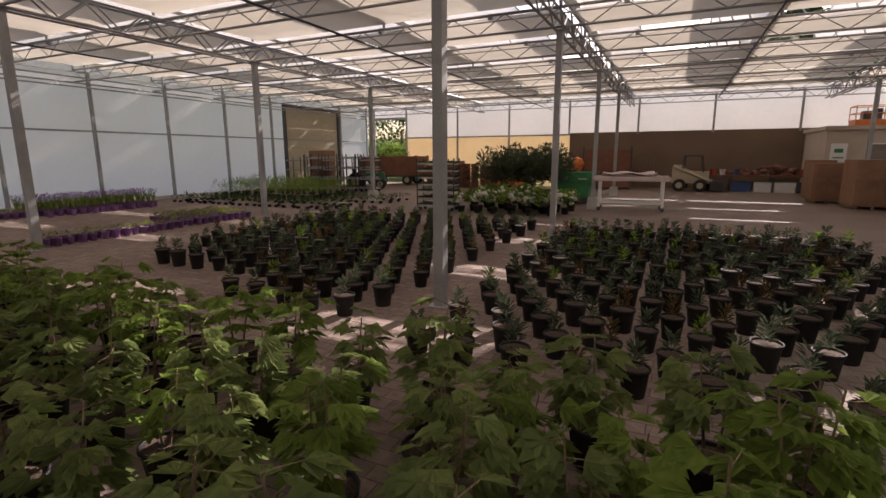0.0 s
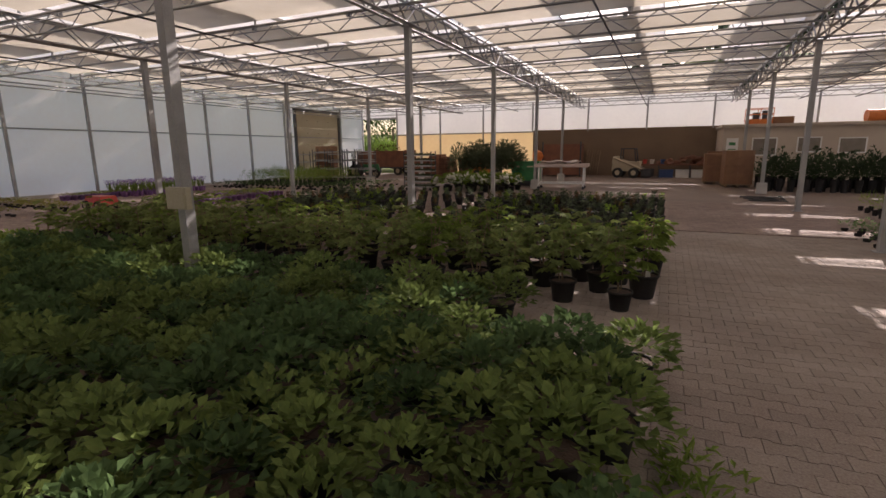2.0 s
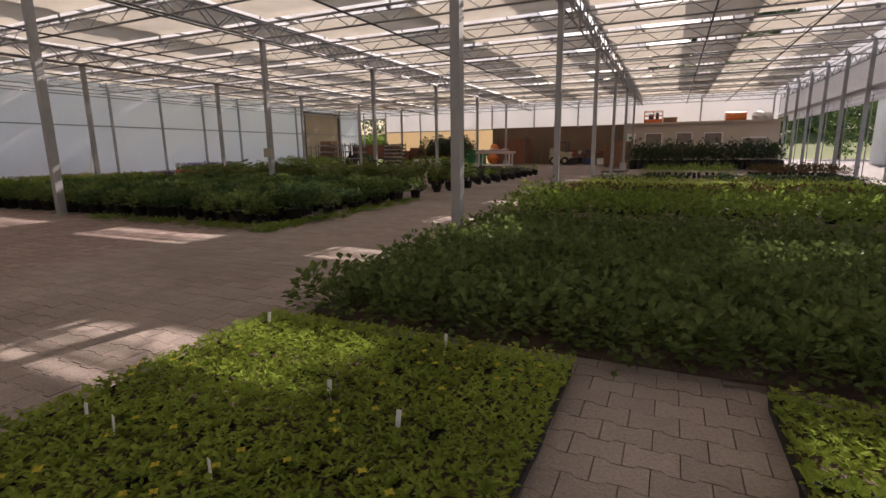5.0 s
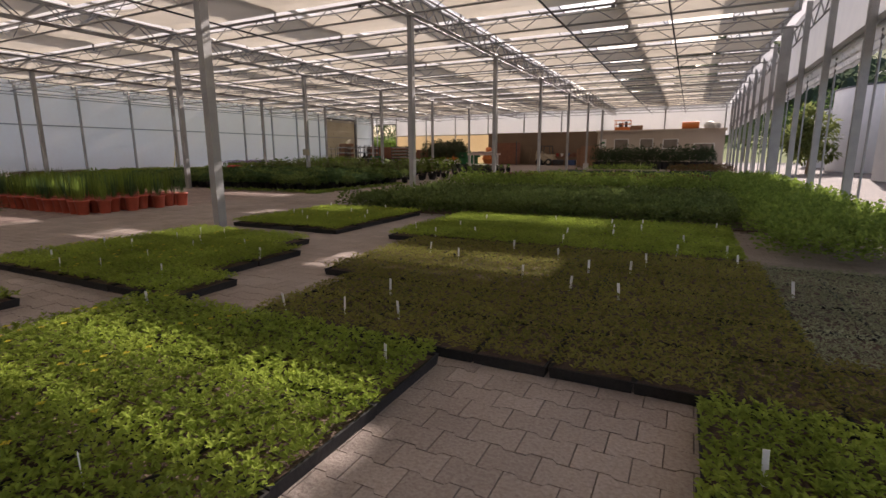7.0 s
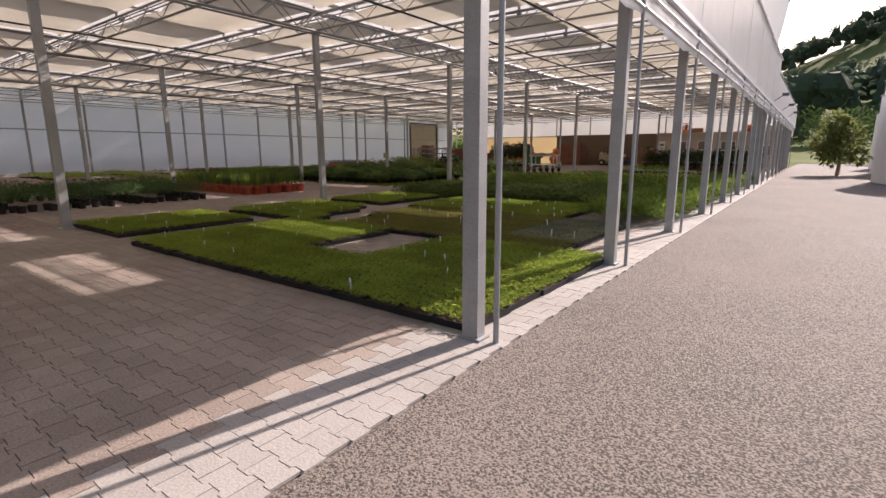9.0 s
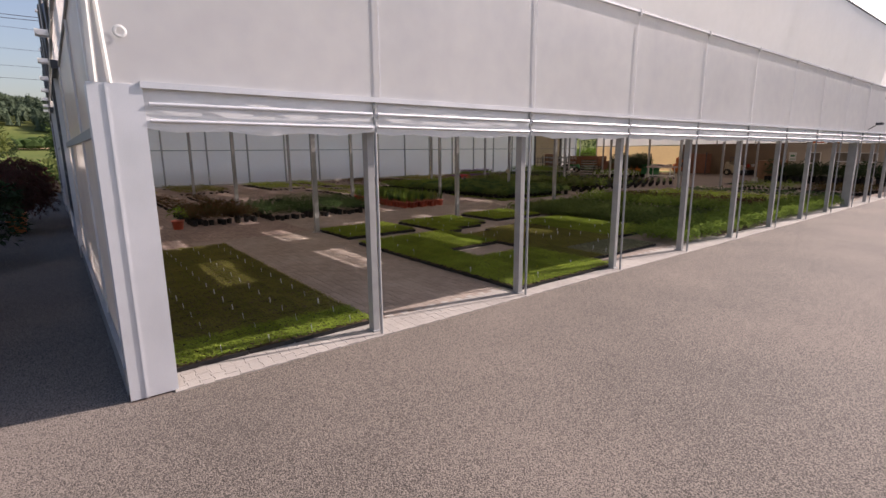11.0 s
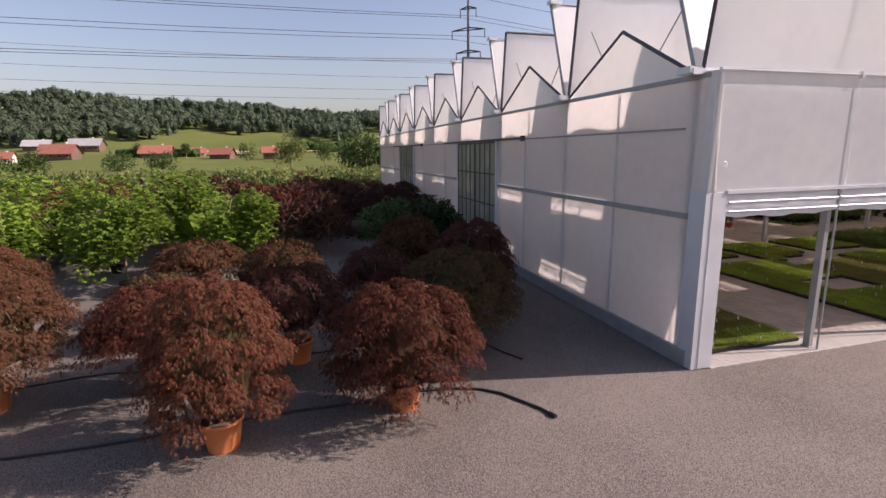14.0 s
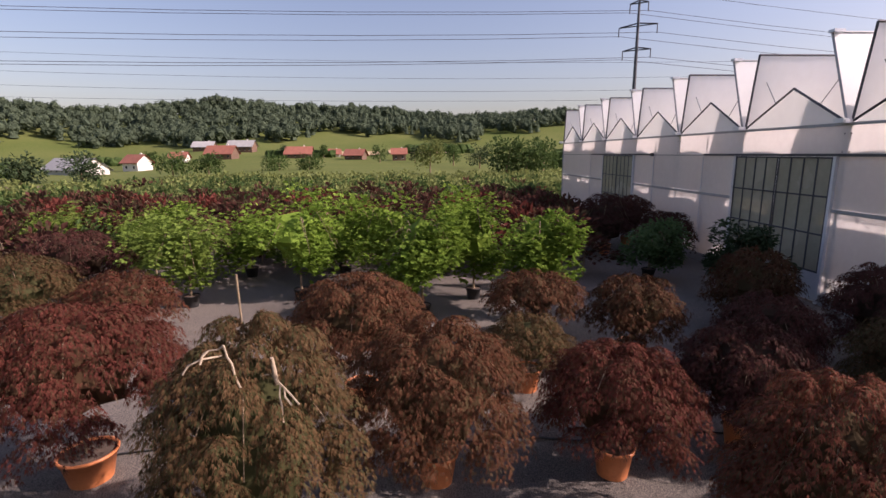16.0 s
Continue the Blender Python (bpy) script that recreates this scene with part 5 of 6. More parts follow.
def back_clutter():
    rng = random.Random(91)
    # tall brown boxes with pots beside the brown wall
    t = thing("storage_cage", "rusty brown storage cage with stacked goods", "cage", Matrix.Translation((-18.6, 52.6, 0)))
    part("frame", Build().slab(-1.2, -0.6, 0.1, 1.2, 0.6, 2.05), RUST, t)
    part("post", Build().box(-1.2, -0.6, 0, 0.08, 0.08, 2.2).box(1.2, -0.6, 0, 0.08, 0.08, 2.2), STEEL_DARK, t)
    part("sack", Build().blob((-1.6, -0.8, 0.55), 0.5, 1.1, 8, 0.15, rng).blob((-1.5, -0.7, 1.3), 0.4, 1.0, 8, 0.2, rng), ORANGE, t, "faded orange sacks")
    tools = thing("tool_rack", "row of leaning garden tools with long handles", "tools", Matrix.Translation((-16.9, 53.1, 0)))
    for k in range(6):
        part("handle", Build().tube((0.16 * k - 0.4, 0, 0.02), (0.16 * k - 0.3 + 0.05 * rng.random(), 0.5, 1.55 + 0.2 * rng.random()), 0.02), BARK, tools)
    bench = thing("workbench", "long low workbench with crates under it", "bench", Matrix.Translation((-11.9, 52.6, 0)))
    part("worktop", Build().slab(-2.6, -0.5, 0.72, 2.4, 0.5, 0.8), RUST, bench)
    for x in (-2.5, -0.9, 0.8, 2.3):
        for y in (-0.42, 0.42):
            part("leg", Build().box(x, y, 0, 0.08, 0.08, 0.72), STEEL_DARK, bench)
    for x, w, mt, lb in ((-1.9, 0.9, RUST, "brown crate"), (-0.5, 0.8, BLUEP, "dark blue crate"), (0.4, 0.7, WHITE, "white crate"), (1.3, 0.8, WHITE, "white crate"), (2.0, 0.5, STEEL_DARK, "dark crate")):
        c = thing("storage_crate", lb + " under the workbench", "crate", Matrix.Translation((-11.9 + x, 52.5, 0)), "bench crates")
        part("box", Build().box(0, 0, 0.0, w, 0.6, 0.45, 0, 1.04).box(0, 0, 0.42, w * 1.06, 0.66, 0.05), mt, c)
    heap = thing("net_heap", "heap of folded brown netting and cables", "netting", Matrix.Translation((-11.2, 52.7, 0.8)))
    hb = Build()
    for k in range(46):
        x = rng.uniform(-1.6, 1.3)
        hb.blob((x, rng.uniform(-0.3, 0.3), rng.uniform(0.02, 0.5) * (1 - abs(x) / 1.9)), rng.uniform(0.12, 0.24), 0.6, 8, 0.35, rng)
    part("net", hb, RUST, heap)
    for x, mt in ((-13.6, REDP), (-13.2, WHITE), (-12.6, BLUEP), (-9.9, REDP)):
        c = thing("bucket", "small plastic bucket on the workbench", "bucket", Matrix.Translation((x, 52.4, 0.8)), "buckets")
        part("shell", Build().lathe([(0.1, 0), (0.14, 0.26), (0.15, 0.27), (0.13, 0.27), (0.1, 0.02)], 12), mt, c)
    # plywood crates near the annex corner
    for x, y, s, h in ((-10.2, 47.2, 1.0, 1.3), (-9.5, 45.2, 1.1, 1.45), (-10.0, 49.3, 0.9, 1.4)):
        c = thing("wooden_crate", "brown plywood crate on a pallet", "crate", Matrix.Translation((x, y, 0)) @ Euler((0, 0, rng.uniform(-0.08, 0.08))).to_matrix().to_4x4(), "plywood crates")
        part("box", Build().box(0, 0, 0.14, s, s * 1.1, h), WOOD, c)
        for k in range(3):
            for e in (-1, 1):
                part("slat", Build().box((k - 1) * s * 0.45, e * s * 0.565, 0.14, 0.09, 0.03, h), WOOD, c)
        part("crossbar", Build().box(0, -s * 0.59, 0.14 + h * 0.5, s, 0.02, 0.1), WOOD, c)
        part("pallet", Build().box(-s * 0.4, 0, 0, 0.1, s * 1.1, 0.1).box(0, 0, 0, 0.1, s * 1.1, 0.1).box(s * 0.4, 0, 0, 0.1, s * 1.1, 0.1).box(0, 0, 0.1, s * 1.05, s * 1.15, 0.03), BARK, c)
    w = thing("stacked_pallets", "stack of brown wooden pallets", "pallets", Matrix.Translation((-26.0, 50.6, 0)))
    for k in range(9):
        part("pallet", Build().box(0, 0, 0.15 * k, 1.2, 0.8, 0.03).box(0, 0, 0.15 * k + 0.1, 1.2, 0.8, 0.03).box(-0.5, 0, 0.15 * k, 0.1, 0.8, 0.12).box(0.5, 0, 0.15 * k, 0.1, 0.8, 0.12).box(0, 0, 0.15 * k, 0.1, 0.8, 0.12), RUST, w)
    for i, (x, y) in enumerate(((-28.2, 51.3), (-27.2, 51.6), (-25.0, 51.8), (-24.0, 51.9))):
        c = thing("storage_box", "dark brown steel box pallet", "box", Matrix.Translation((x, y, 0)), "box pallets")
        part("box", Build().box(0, 0, 0.12, 0.95, 0.9, 1.1 + 0.25 * (i % 2)).box(0, 0, 0, 0.8, 0.8, 0.12), RUST, c)
    h = Build().path([(-9.3 + 0.5 * math.cos(k * 0.5) * (1 + k * 0.01), 38.0 + 0.35 * math.sin(k * 0.5) + 0.05 * k, 0.02) for k in range(40)], 0.018, 5)
    solid("garden_hose", h, HOSE, "black hose lying in loops on the paving", "hose", "", "")
    y = Build().path([(GUT[6] - 0.02, 23.65, 1.3), (GUT[6] + 0.1, 23.6, 1.25), (GUT[6] + 0.05, 23.55, 0.7), (GUT[6] - 0.1, 23.5, 0.15), (GUT[6] - 1.2, 23.4, 0.02), (GUT[6] - 2.6, 24.0, 0.02)], 0.015, 6)
    tagged(part("yellow_hose", y, surface("yellow_hose", (0.6, 0.5, 0.05), (0.7, 0.58, 0.1), 0.5)), "yellow hose hung on a column", "hose")


def annex():
    b = Build().slab(-9.75, 50.0, 0.0, -0.5, 50.2, 2.75).slab(-9.75, 50.2, 0, -9.55, YB - 0.1, 2.75)
    wall = solid("wall_annex", b, PLASTER, "beige plastered office annex inside the greenhouse", "wall")
    part("roof_edge", Build().slab(-9.85, 49.85, 2.75, -0.4, YB - 0.1, 2.9), PLASTER, wall)
    for i, (x0, x1, z0, z1) in enumerate(((-8.35, -7.35, 1.35, 2.15), (-4.7, -3.7, 1.45, 2.1), (-2.5, -1.2, 1.0, 1.75), (-6.4, -5.5, 1.5, 2.15))):
        w = thing("window_%d" % (i + 1), "small office window with a pale frame", "window", kind="structure")
        part("pane", Build().slab(x0, 49.97, z0, x1, 49.99, z1), OFFICEPANE, w)
        part("window_frame", Build().slab(x0 - 0.06, 49.95, z0 - 0.06, x1 + 0.06, 49.995, z0).slab(x0 - 0.06, 49.95, z1, x1 + 0.06, 49.995, z1 + 0.06).slab(x0 - 0.06, 49.95, z0, x0, 49.995, z1).slab(x1, 49.95, z0, x1 + 0.06, 49.995, z1), WHITE, w)
    s = thing("sign_board", "white sign with a green leaf emblem", "sign", Matrix.Translation((-9.3, 49.96, 1.45)))
    part("board", Build().box(0, 0, 0, 0.55, 0.02, 0.75), WHITE, s)
    part("emblem", Build().box(0, -0.015, 0.38, 0.3, 0.01, 0.16).box(0, -0.015, 0.15, 0.36, 0.01, 0.05), GREENPAINT, s)
    lift = thing("scissor_lift", "orange lifting platform with railings on the annex roof", "platform", Matrix.Translation((-8.0, 51.6, 2.9)))
    part("deck", Build().box(0, 0, 0.05, 1.2, 0.9, 0.25), ORANGE, lift)
    rl = Build()
    for z in (0.55, 0.85):
        rl.path([(-0.6, -0.45, z), (0.6, -0.45, z), (0.6, 0.45, z), (-0.6, 0.45, z), (-0.6, -0.45, z)], 0.02, 5)
    for x in (-0.6, 0, 0.6):
        for y in (-0.45, 0.45):
            rl.tube((x, y, 0.2), (x, y, 0.85), 0.02, n=5)
    part("railing", rl, ORANGE, lift)
    part("motor", Build().box(-0.15, 0, 0.3, 0.3, 0.4, 0.35).box(0.25, 0, 0.3, 0.2, 0.3, 0.45), STEEL_DARK, lift)
    bx = thing("cardboard_box", "brown box on the annex roof", "box", Matrix.Translation((-6.9, 51.6, 2.9)))
    part("box", Build().box(0, 0, 0, 0.9, 0.6, 0.4), WOOD, bx)
    ro = thing("fabric_roll", "orange fabric roll on the annex roof", "roll", Matrix.Translation((-2.9, 51.2, 2.9)))
    part("roll", Build().tube((-0.6, 0, 0.3), (0.6, 0.1, 0.3), 0.3, n=14), ORANGE, ro)
    ro = thing("film_roll", "rolled white film on the annex roof", "roll", Matrix.Translation((-1.6, 51.2, 2.9)))
    part("roll", Build().blob((0, 0, 0.28), 0.42, 0.75, 10, 0.15).blob((0.5, 0, 0.25), 0.35, 0.75, 10, 0.15), WHITE, ro)


tractor()
red_trailer()
hydrangeas()
green_skip()
table_trolley()
skid_loader()
forklift()
back_clutter()
annex()
mower = thing("red_mower", "small red machine with black wheels on paving", "machine", Matrix.Translation((-28.6, 29.3, 0)))
part("body", Build().box(0, 0, 0.12, 0.9, 0.6, 0.3, 0, 0.8), REDP, mower)
for x in (-0.3, 0.3):
    for y in (-0.3, 0.3):
        wheel(mower, x, y, 0.14, 0.1)


# ---- outside: potted maples by the gable ----
WM = {}


def weeping_maple(x, y, r, h, mt, label, pot_r=0.28, pot_h=0.44, seed=0, dense=1.0, pot_mt=None):
    rng = random.Random(seed)
    t = thing("weeping_maple", label, "potted tree", Matrix.Translation((x, y, 0)) @ Euler((0, 0, rng.uniform(0, 6.28))).to_matrix().to_4x4(), "potted weeping maples")
    key = "grey" if pot_mt else "orange"
    if key not in WM:
        WM[key] = pot_mesh(0.25, 0.4, pot_mt or TERRA, "pot", 22)
    part("pot", WM[key], None, t, "dark grey plastic pot" if pot_mt else "orange-brown plastic pot", Matrix.Diagonal((pot_r / 0.25, pot_r / 0.25, pot_h / 0.4, 1)))
    part("trunk", branches(rng, r, h, 8, pot_h * 0.8), BARK, t)
    crown = part("crown", weeping(rng, r, h, int((17500 if x > -4.8 else 6500) * dense * min(1.3, r * h / 2)), 0.82 if x > -4.8 else 1.2, {6: 1.05, 8: 1.05, 9: 1.05, 1: 0.42, 2: 0.5, 7: 0.45, 12: 0.5}.get(seed, 0.62)), mt, t)
    return t


weeping_maple(0.07, -7.85, 0.78, 2.5, L_COPPER, "tall red-bronze weeping maple in an orange pot", seed=1)
weeping_maple(-0.25, -5.25, 1.0, 2.1, L_RED, "dark red weeping maple in an orange pot", seed=2)
weeping_maple(-2.05, -11.5, 1.02, 2.35, L_RUST, "bronze weeping maple in an orange pot", seed=3)
weeping_maple(-2.05, -9.05, 0.92, 1.95, L_RED, "red weeping maple in an orange pot", seed=4)
weeping_maple(-2.55, -6.85, 0.85, 1.95, L_PURPLE, "purple-red weeping maple in a pot", seed=5)
weeping_maple(-2.4, -16.3, 1.2, 2.55, L_RED, "wide dark red weeping maple in an orange pot", 0.36, 0.42, seed=6)
bare = weeping_maple(-0.72, -13.4, 0.9, 2.9, L_OLIVE, "bronze-green weeping maple with bare branches in a grey pot", 0.36, 0.4, seed=7, pot_mt=GREYPOT)
weeping_maple(-4.2, -12.75, 1.02, 2.4, L_RUST, "bronze weeping maple on a bare trunk in a pot", seed=8)
weeping_maple(-6.3, -9.15, 0.9, 1.9, L_RUST, "bronze weeping maple in an orange pot", seed=9)
weeping_maple(-5.75, -7.15, 0.85, 1.95, L_RUST, "copper weeping maple in an orange pot", seed=10)
weeping_maple(-6.9, -3.75, 0.85, 2.25, L_RUST, "tall copper maple in an orange pot", seed=11)
weeping_maple(-2.6, -3.65, 1.1, 2.05, L_OLIVE, "dark bronze weeping maple in an orange pot", seed=12)
weeping_maple(-4.6, -2.6, 0.9, 2.35, L_PURPLE, "dark purple maple in an orange pot", seed=13)
weeping_maple(-4.6, -5.0, 0.8, 1.8, L_PURPLE, "purple weeping maple in a pot", seed=14)
weeping_maple(-1.7, -18.3, 1.0, 2.1, L_PURPLE, "dark purple weeping maple in an orange pot", seed=15)
weeping_maple(-4.6, -9.7, 0.7, 1.5, L_OLIVE, "small bronze-green maple in an orange pot", seed=16)
weeping_maple(-11.6, -22.4, 1.3, 2.2, L_PURPLE, "wide dark purple weeping maple in a pot", seed=18)
weeping_maple(-8.2, -21.6, 1.2, 2.1, L_OLIVE, "bronze-green weeping maple in a pot", seed=19)
weeping_maple(-7.4, -18.6, 1.05, 1.8, L_COPPER, "low copper weeping maple in an orange pot", seed=23)
weeping_maple(-9.4, -24.2, 1.3, 2.1, L_PURPLE, "dark purple weeping maple in a pot", seed=24)
weeping_maple(-17.0, -3.4, 1.3, 2.7, L_PURPLE, "dark purple maple beside the gable wall", seed=20)
weeping_maple(-18.9, -1.6, 1.1, 2.5, L_PURPLE, "dark purple maple beside the gable wall", seed=21)
weeping_maple(-15.4, -1.5, 1.0, 2.1, L_PURPLE, "small dark purple maple beside the gable wall", seed=22)
def dead_branch(strokes, stub=None):
    """Thin bare wood that stands out of the crown."""
    b = Build()
    for pts in strokes:
        b.path([(0.86 * x, 0.86 * y, z + 0.16) for x, y, z in pts], 0.009, 5)
    if stub:
        b.tube(*stub, 0.026, 0.016, n=8)
    ob = part("dead_branch", b, BARE, bare, "pale bare branch")
    ob.matrix_parent_inverse = bare.matrix_basis.inverted() @ Matrix.Translation(bare.matrix_basis.translation)


dead_branch(([(0.3, -0.2, 2.4), (0.5, -0.34, 2.44), (0.57, -0.27, 2.52), (0.6, -0.2, 2.56), (0.61, -0.1, 2.57), (0.62, -0.04, 2.61)], [(0.62, -0.04, 2.61), (0.66, 0.0, 2.52), (0.68, 0.05, 2.46), (0.71, 0.08, 2.36), (0.75, 0.14, 2.26)], [(0.6, -0.2, 2.56), (0.66, -0.24, 2.53), (0.72, -0.25, 2.47)], [(0.5, -0.34, 2.44), (0.55, -0.45, 2.4), (0.58, -0.5, 2.33)]))
dead_branch(([(0.45, 0.25, 2.25), (0.5, 0.36, 2.28), (0.55, 0.42, 2.27), (0.62, 0.5, 2.23), (0.66, 0.55, 2.21), (0.7, 0.62, 2.16), (0.78, 0.72, 2.1)], [(0.62, 0.5, 2.23), (0.68, 0.5, 2.14), (0.72, 0.53, 2.05), (0.78, 0.55, 1.93)], [(0.66, 0.55, 2.21), (0.7, 0.56, 2.14), (0.75, 0.64, 2.08)]), ((0.46, 0.38, 2.36), (0.5, 0.36, 2.63)))
cane = part("cane", Build().tube((0.0, 0.2, 1.4), (-0.05, 0.16, 3.25), 0.013), BARK, bare, "bamboo cane")


def leafy_tree(name, x, y, r, h, mt, label, seed, count=1500, leaf=0.13, width=0.09, lobes=3, pot=True, clear=0.35, group=""):
    rng = random.Random(seed)
    t = thing(name, label, "tree", Matrix.Translation((x, y, 0)), group)
    if pot:
        part("pot", pot_mesh(0.24, 0.35, PLASTIC), PLASTIC, t, "dark plastic pot")
    part("trunk", branches(rng, r, h, 9, 0.2), BARK, t)
    b = Build()
    heads = [(Vector((rng.uniform(-0.7, 0.7) * r, rng.uniform(-0.7, 0.7) * r, h * rng.uniform(clear, 0.92))), r * rng.uniform(0.35, 0.6)) for _ in range(11)]
    b.blob((0, 0, h * 0.62), r * 0.5, h * 0.26 / (r * 0.5), 9, 0.25, rng)
    for _ in range(count):
        c, q = heads[rng.randrange(len(heads))]
        d = rnd_dir(rng)
        p = c + d * q * rng.random() ** 0.35
        b.leaf(p, Vector((d.x, d.y, 0.1)) + rnd_dir(rng) * 0.6, Vector((0, 0, 1)) + rnd_dir(rng) * 0.4, leaf * rng.uniform(0.7, 1.25), width, lobes)
    part("crown", b, mt, t)
    return t


for i, (x, y, r, h) in enumerate(((-8.9, -8.4, 1.05, 3.1), (-10.6, -10.0, 1.25, 3.2), (-9.0, -11.6, 1.15, 3.1), (-10.9, -15.3, 1.45, 3.1), (-10.4, -18.4, 1.35, 2.6), (-12.0, -12.8, 1.35, 3.0), (-15.2, -25.6, 1.4, 2.3), (-13.6, -10.6, 1.4, 2.2), (-14.2, -14.4, 1.5, 2.1), (-14.0, -17.8, 1.4, 2.1), (-13.2, -20.8, 1.3, 2.2), (-16.8, -22.4, 1.5, 2.3))):
    leafy_tree("bright_maple", x, y, r, h, L_BUSH if i in (4, 6, 10) else L_SPRING, "bright green young maple in a pot", 100 + i, 2100, group="bright green maples")
leafy_tree("laurel_tree", -9.6, -2.0, 0.85, 2.4, L_FOREST, "dark glossy green shrub in a tub", 110, 3200, 0.17, 0.1, 1)
leafy_tree("green_shrub", -12.6, -3.5, 0.95, 2.0, L_DARK, "green leafy shrub in a pot", 111, 3000, 0.17, 0.1, 1)


def field_shrubs():
    """Rows of potted shrubs between the yard and the meadow."""
    rng = random.Random(120)
    sets = {}
    for key, mt, lb in (("purple", L_FIELD, "dark purple-leaved shrub in the nursery rows"), ("green", L_TREE, "green shrub in the nursery rows"), ("lime", L_WILLOW, "yellow-green shrub in the nursery rows"), ("red", L_RED, "red-leaved shrub in the nursery rows")):
        protos = []
        for k in range(2):
            p = thing("nursery_shrub", lb, "shrub", group="nursery rows")
            part("stem", branches(rng, 0.7, 1.7, 5, 0.0), BARK, p)
            part("crown", foliage(rng, 0.95, 1.7, 340, 0.27, 0.15, 1, 0.1, fill=0.4), mt, p)
            protos.append(p)
        sets[key] = protos
    spots = {k: [] for k in sets}
    for x, y in grid(-33, -12.6, -33, -3.4, 1.55, 1.55, rng, 0.3):
        if math.hypot(x + 13.8, y + 3.2) < 1.3 or math.hypot(x + 11.6, y + 8.6) < 1.3 or y > -3.4:
            continue
        if any(math.hypot(x - p, y - q) < 1.5 for p, q in ((-11.9, -12.6), (-13.6, -10.6), (-14.2, -14.4), (-14.0, -17.8), (-13.2, -20.8), (-15.2, -25.6), (-16.8, -22.4), (-17.0, -3.4))):
            continue
        if x > -27.5:
            k = rng.choice(("purple", "purple", "purple", "purple", "red", "purple", "green"))
        else:
            k = rng.choice(("green", "lime", "lime", "green", "purple"))
        spots[k].append((x, y))
    for k, protos in sets.items():
        spread(protos, spots[k], rng, (0.95, 1.4) if k in ("purple", "red") else (0.75, 1.1))
    # farther rows as one mass each
    for name, lb, x0, x1, y0, y1, mt, dx, r, h, sd in (("shrub_rows", "mixed green shrubs in the nursery field", -58, -33.5, -48, 30, L_TREE, 2.0, 1.0, 1.5, 130), ("shrub_rows", "yellowish green shrubs in the nursery field", -74, -36, -62, 26, L_WILLOW, 2.5, 1.3, 1.6, 131), ("shrub_rows", "dark purple shrubs in the nursery field", -50, -34, -40, 8, L_FIELD, 6.0, 1.1, 1.6, 132)):
        bed(name, lb, x0, x1, y0, y1, dx, mt, r, h, 60, 0.42, 0.3, sd, lambda x, y: (x > -37 and y > -1) or (x < -50 and y < -45), pots=False)


field_shrubs()
hs = Build()
pts = [(-0.5, -5.5), (-0.62, -4.9), (-0.55, -4.35), (-0.4, -3.95), (-0.15, -3.65), (0.25, -3.4), (0.5, -3.25), (0.72, -3.18)]
hs.path([(x, y, 0.02) for x, y in pts], 0.022, 6)
hs.tube((0.66, -3.2, 0.025), (0.78, -3.16, 0.025), 0.035, n=8)
tagged(part("garden_hose", hs, HOSE), "black rubber hose lying on the asphalt", "hose")
hs = Build().path([(-0.5 - 0.08 * math.sin(k * 0.5), -5.5 - 0.45 * k, 0.02) for k in range(24)], 0.02, 6)
tagged(part("garden_hose", hs, HOSE), "black irrigation hose lying on the asphalt", "hose")
hs = Build().path([(-2.9 + 0.1 * math.sin(k), -3.1 - 0.42 * k, 0.02) for k in range(34)], 0.016, 6)
tagged(part("garden_hose", hs, HOSE), "black irrigation hose between the pots", "hose")
hs = Build().path([(-2.6, -3.5, 0.02), (-2.2, -3.15, 0.02), (-1.7, -2.95, 0.02), (-1.28, -2.74, 0.02)], 0.018, 6)
tagged(part("garden_hose", hs, HOSE), "short black hose end on the asphalt", "hose")


# ---- outside: silos, trees, houses, pylon ----
def silo(x, y, r, h, seed):
    t = thing("water_tank", "round corrugated metal water tank", "tank", Matrix.Translation((x, y, 0)), "water tanks")
    n = int(h / 0.055)
    part("shell", Build().lathe([(r + (0.02 if k % 2 else 0.0), h * k / n) for k in range(n + 1)], 56), ALU, t)
    part("roof", Build().lathe([(r + 0.05, h), (r * 0.5, h + 0.25), (0.01, h + 0.3)], 40), STEEL_DARK, t)
    part("rim", Build().lathe([(r + 0.06, h - 0.06), (r + 0.08, h), (r + 0.05, h + 0.03)], 56), STEEL_DARK, t)


silo(8.6, 42.5, 4.2, 4.5, 1)
silo(8.5, 52.0, 3.6, 4.0, 2)
silo(7.3, 31.2, 3.6, 4.2, 3)


def tree(x, y, r, h, mt, label, seed, z=0.0, count=1400, leaf=0.5):
    rng = random.Random(seed)
    t = thing("tree", label, "tree", Matrix.Translation((x, y, z)))
    part("trunk", Build().tube((0, 0, -0.4), (0.1, 0.05, h * 0.55), 0.05 * r + 0.05, 0.02 * r + 0.02, n=8).tube((0.1, 0, h * 0.3), (r * 0.5, 0.1, h * 0.65), 0.06, 0.03).tube((0, 0.1, h * 0.35), (-r * 0.45, -0.2, h * 0.7), 0.06, 0.03), BARK, t)
    b = Build()
    heads = [(Vector((rng.uniform(-0.65, 0.65) * r, rng.uniform(-0.65, 0.65) * r, h * rng.uniform(0.3, 0.88))), r * rng.uniform(0.3, 0.5)) for _ in range(14)]
    for _ in range(count):
        c, q = heads[rng.randrange(len(heads))]
        d = rnd_dir(rng)
        b.leaf(c + d * q * rng.random() ** 0.3, d + rnd_dir(rng) * 0.5, Vector((0, 0, 1)) + rnd_dir(rng) * 0.5, leaf * rng.uniform(0.6, 1.2), leaf * 0.55)
    part("crown", b, mt, t)


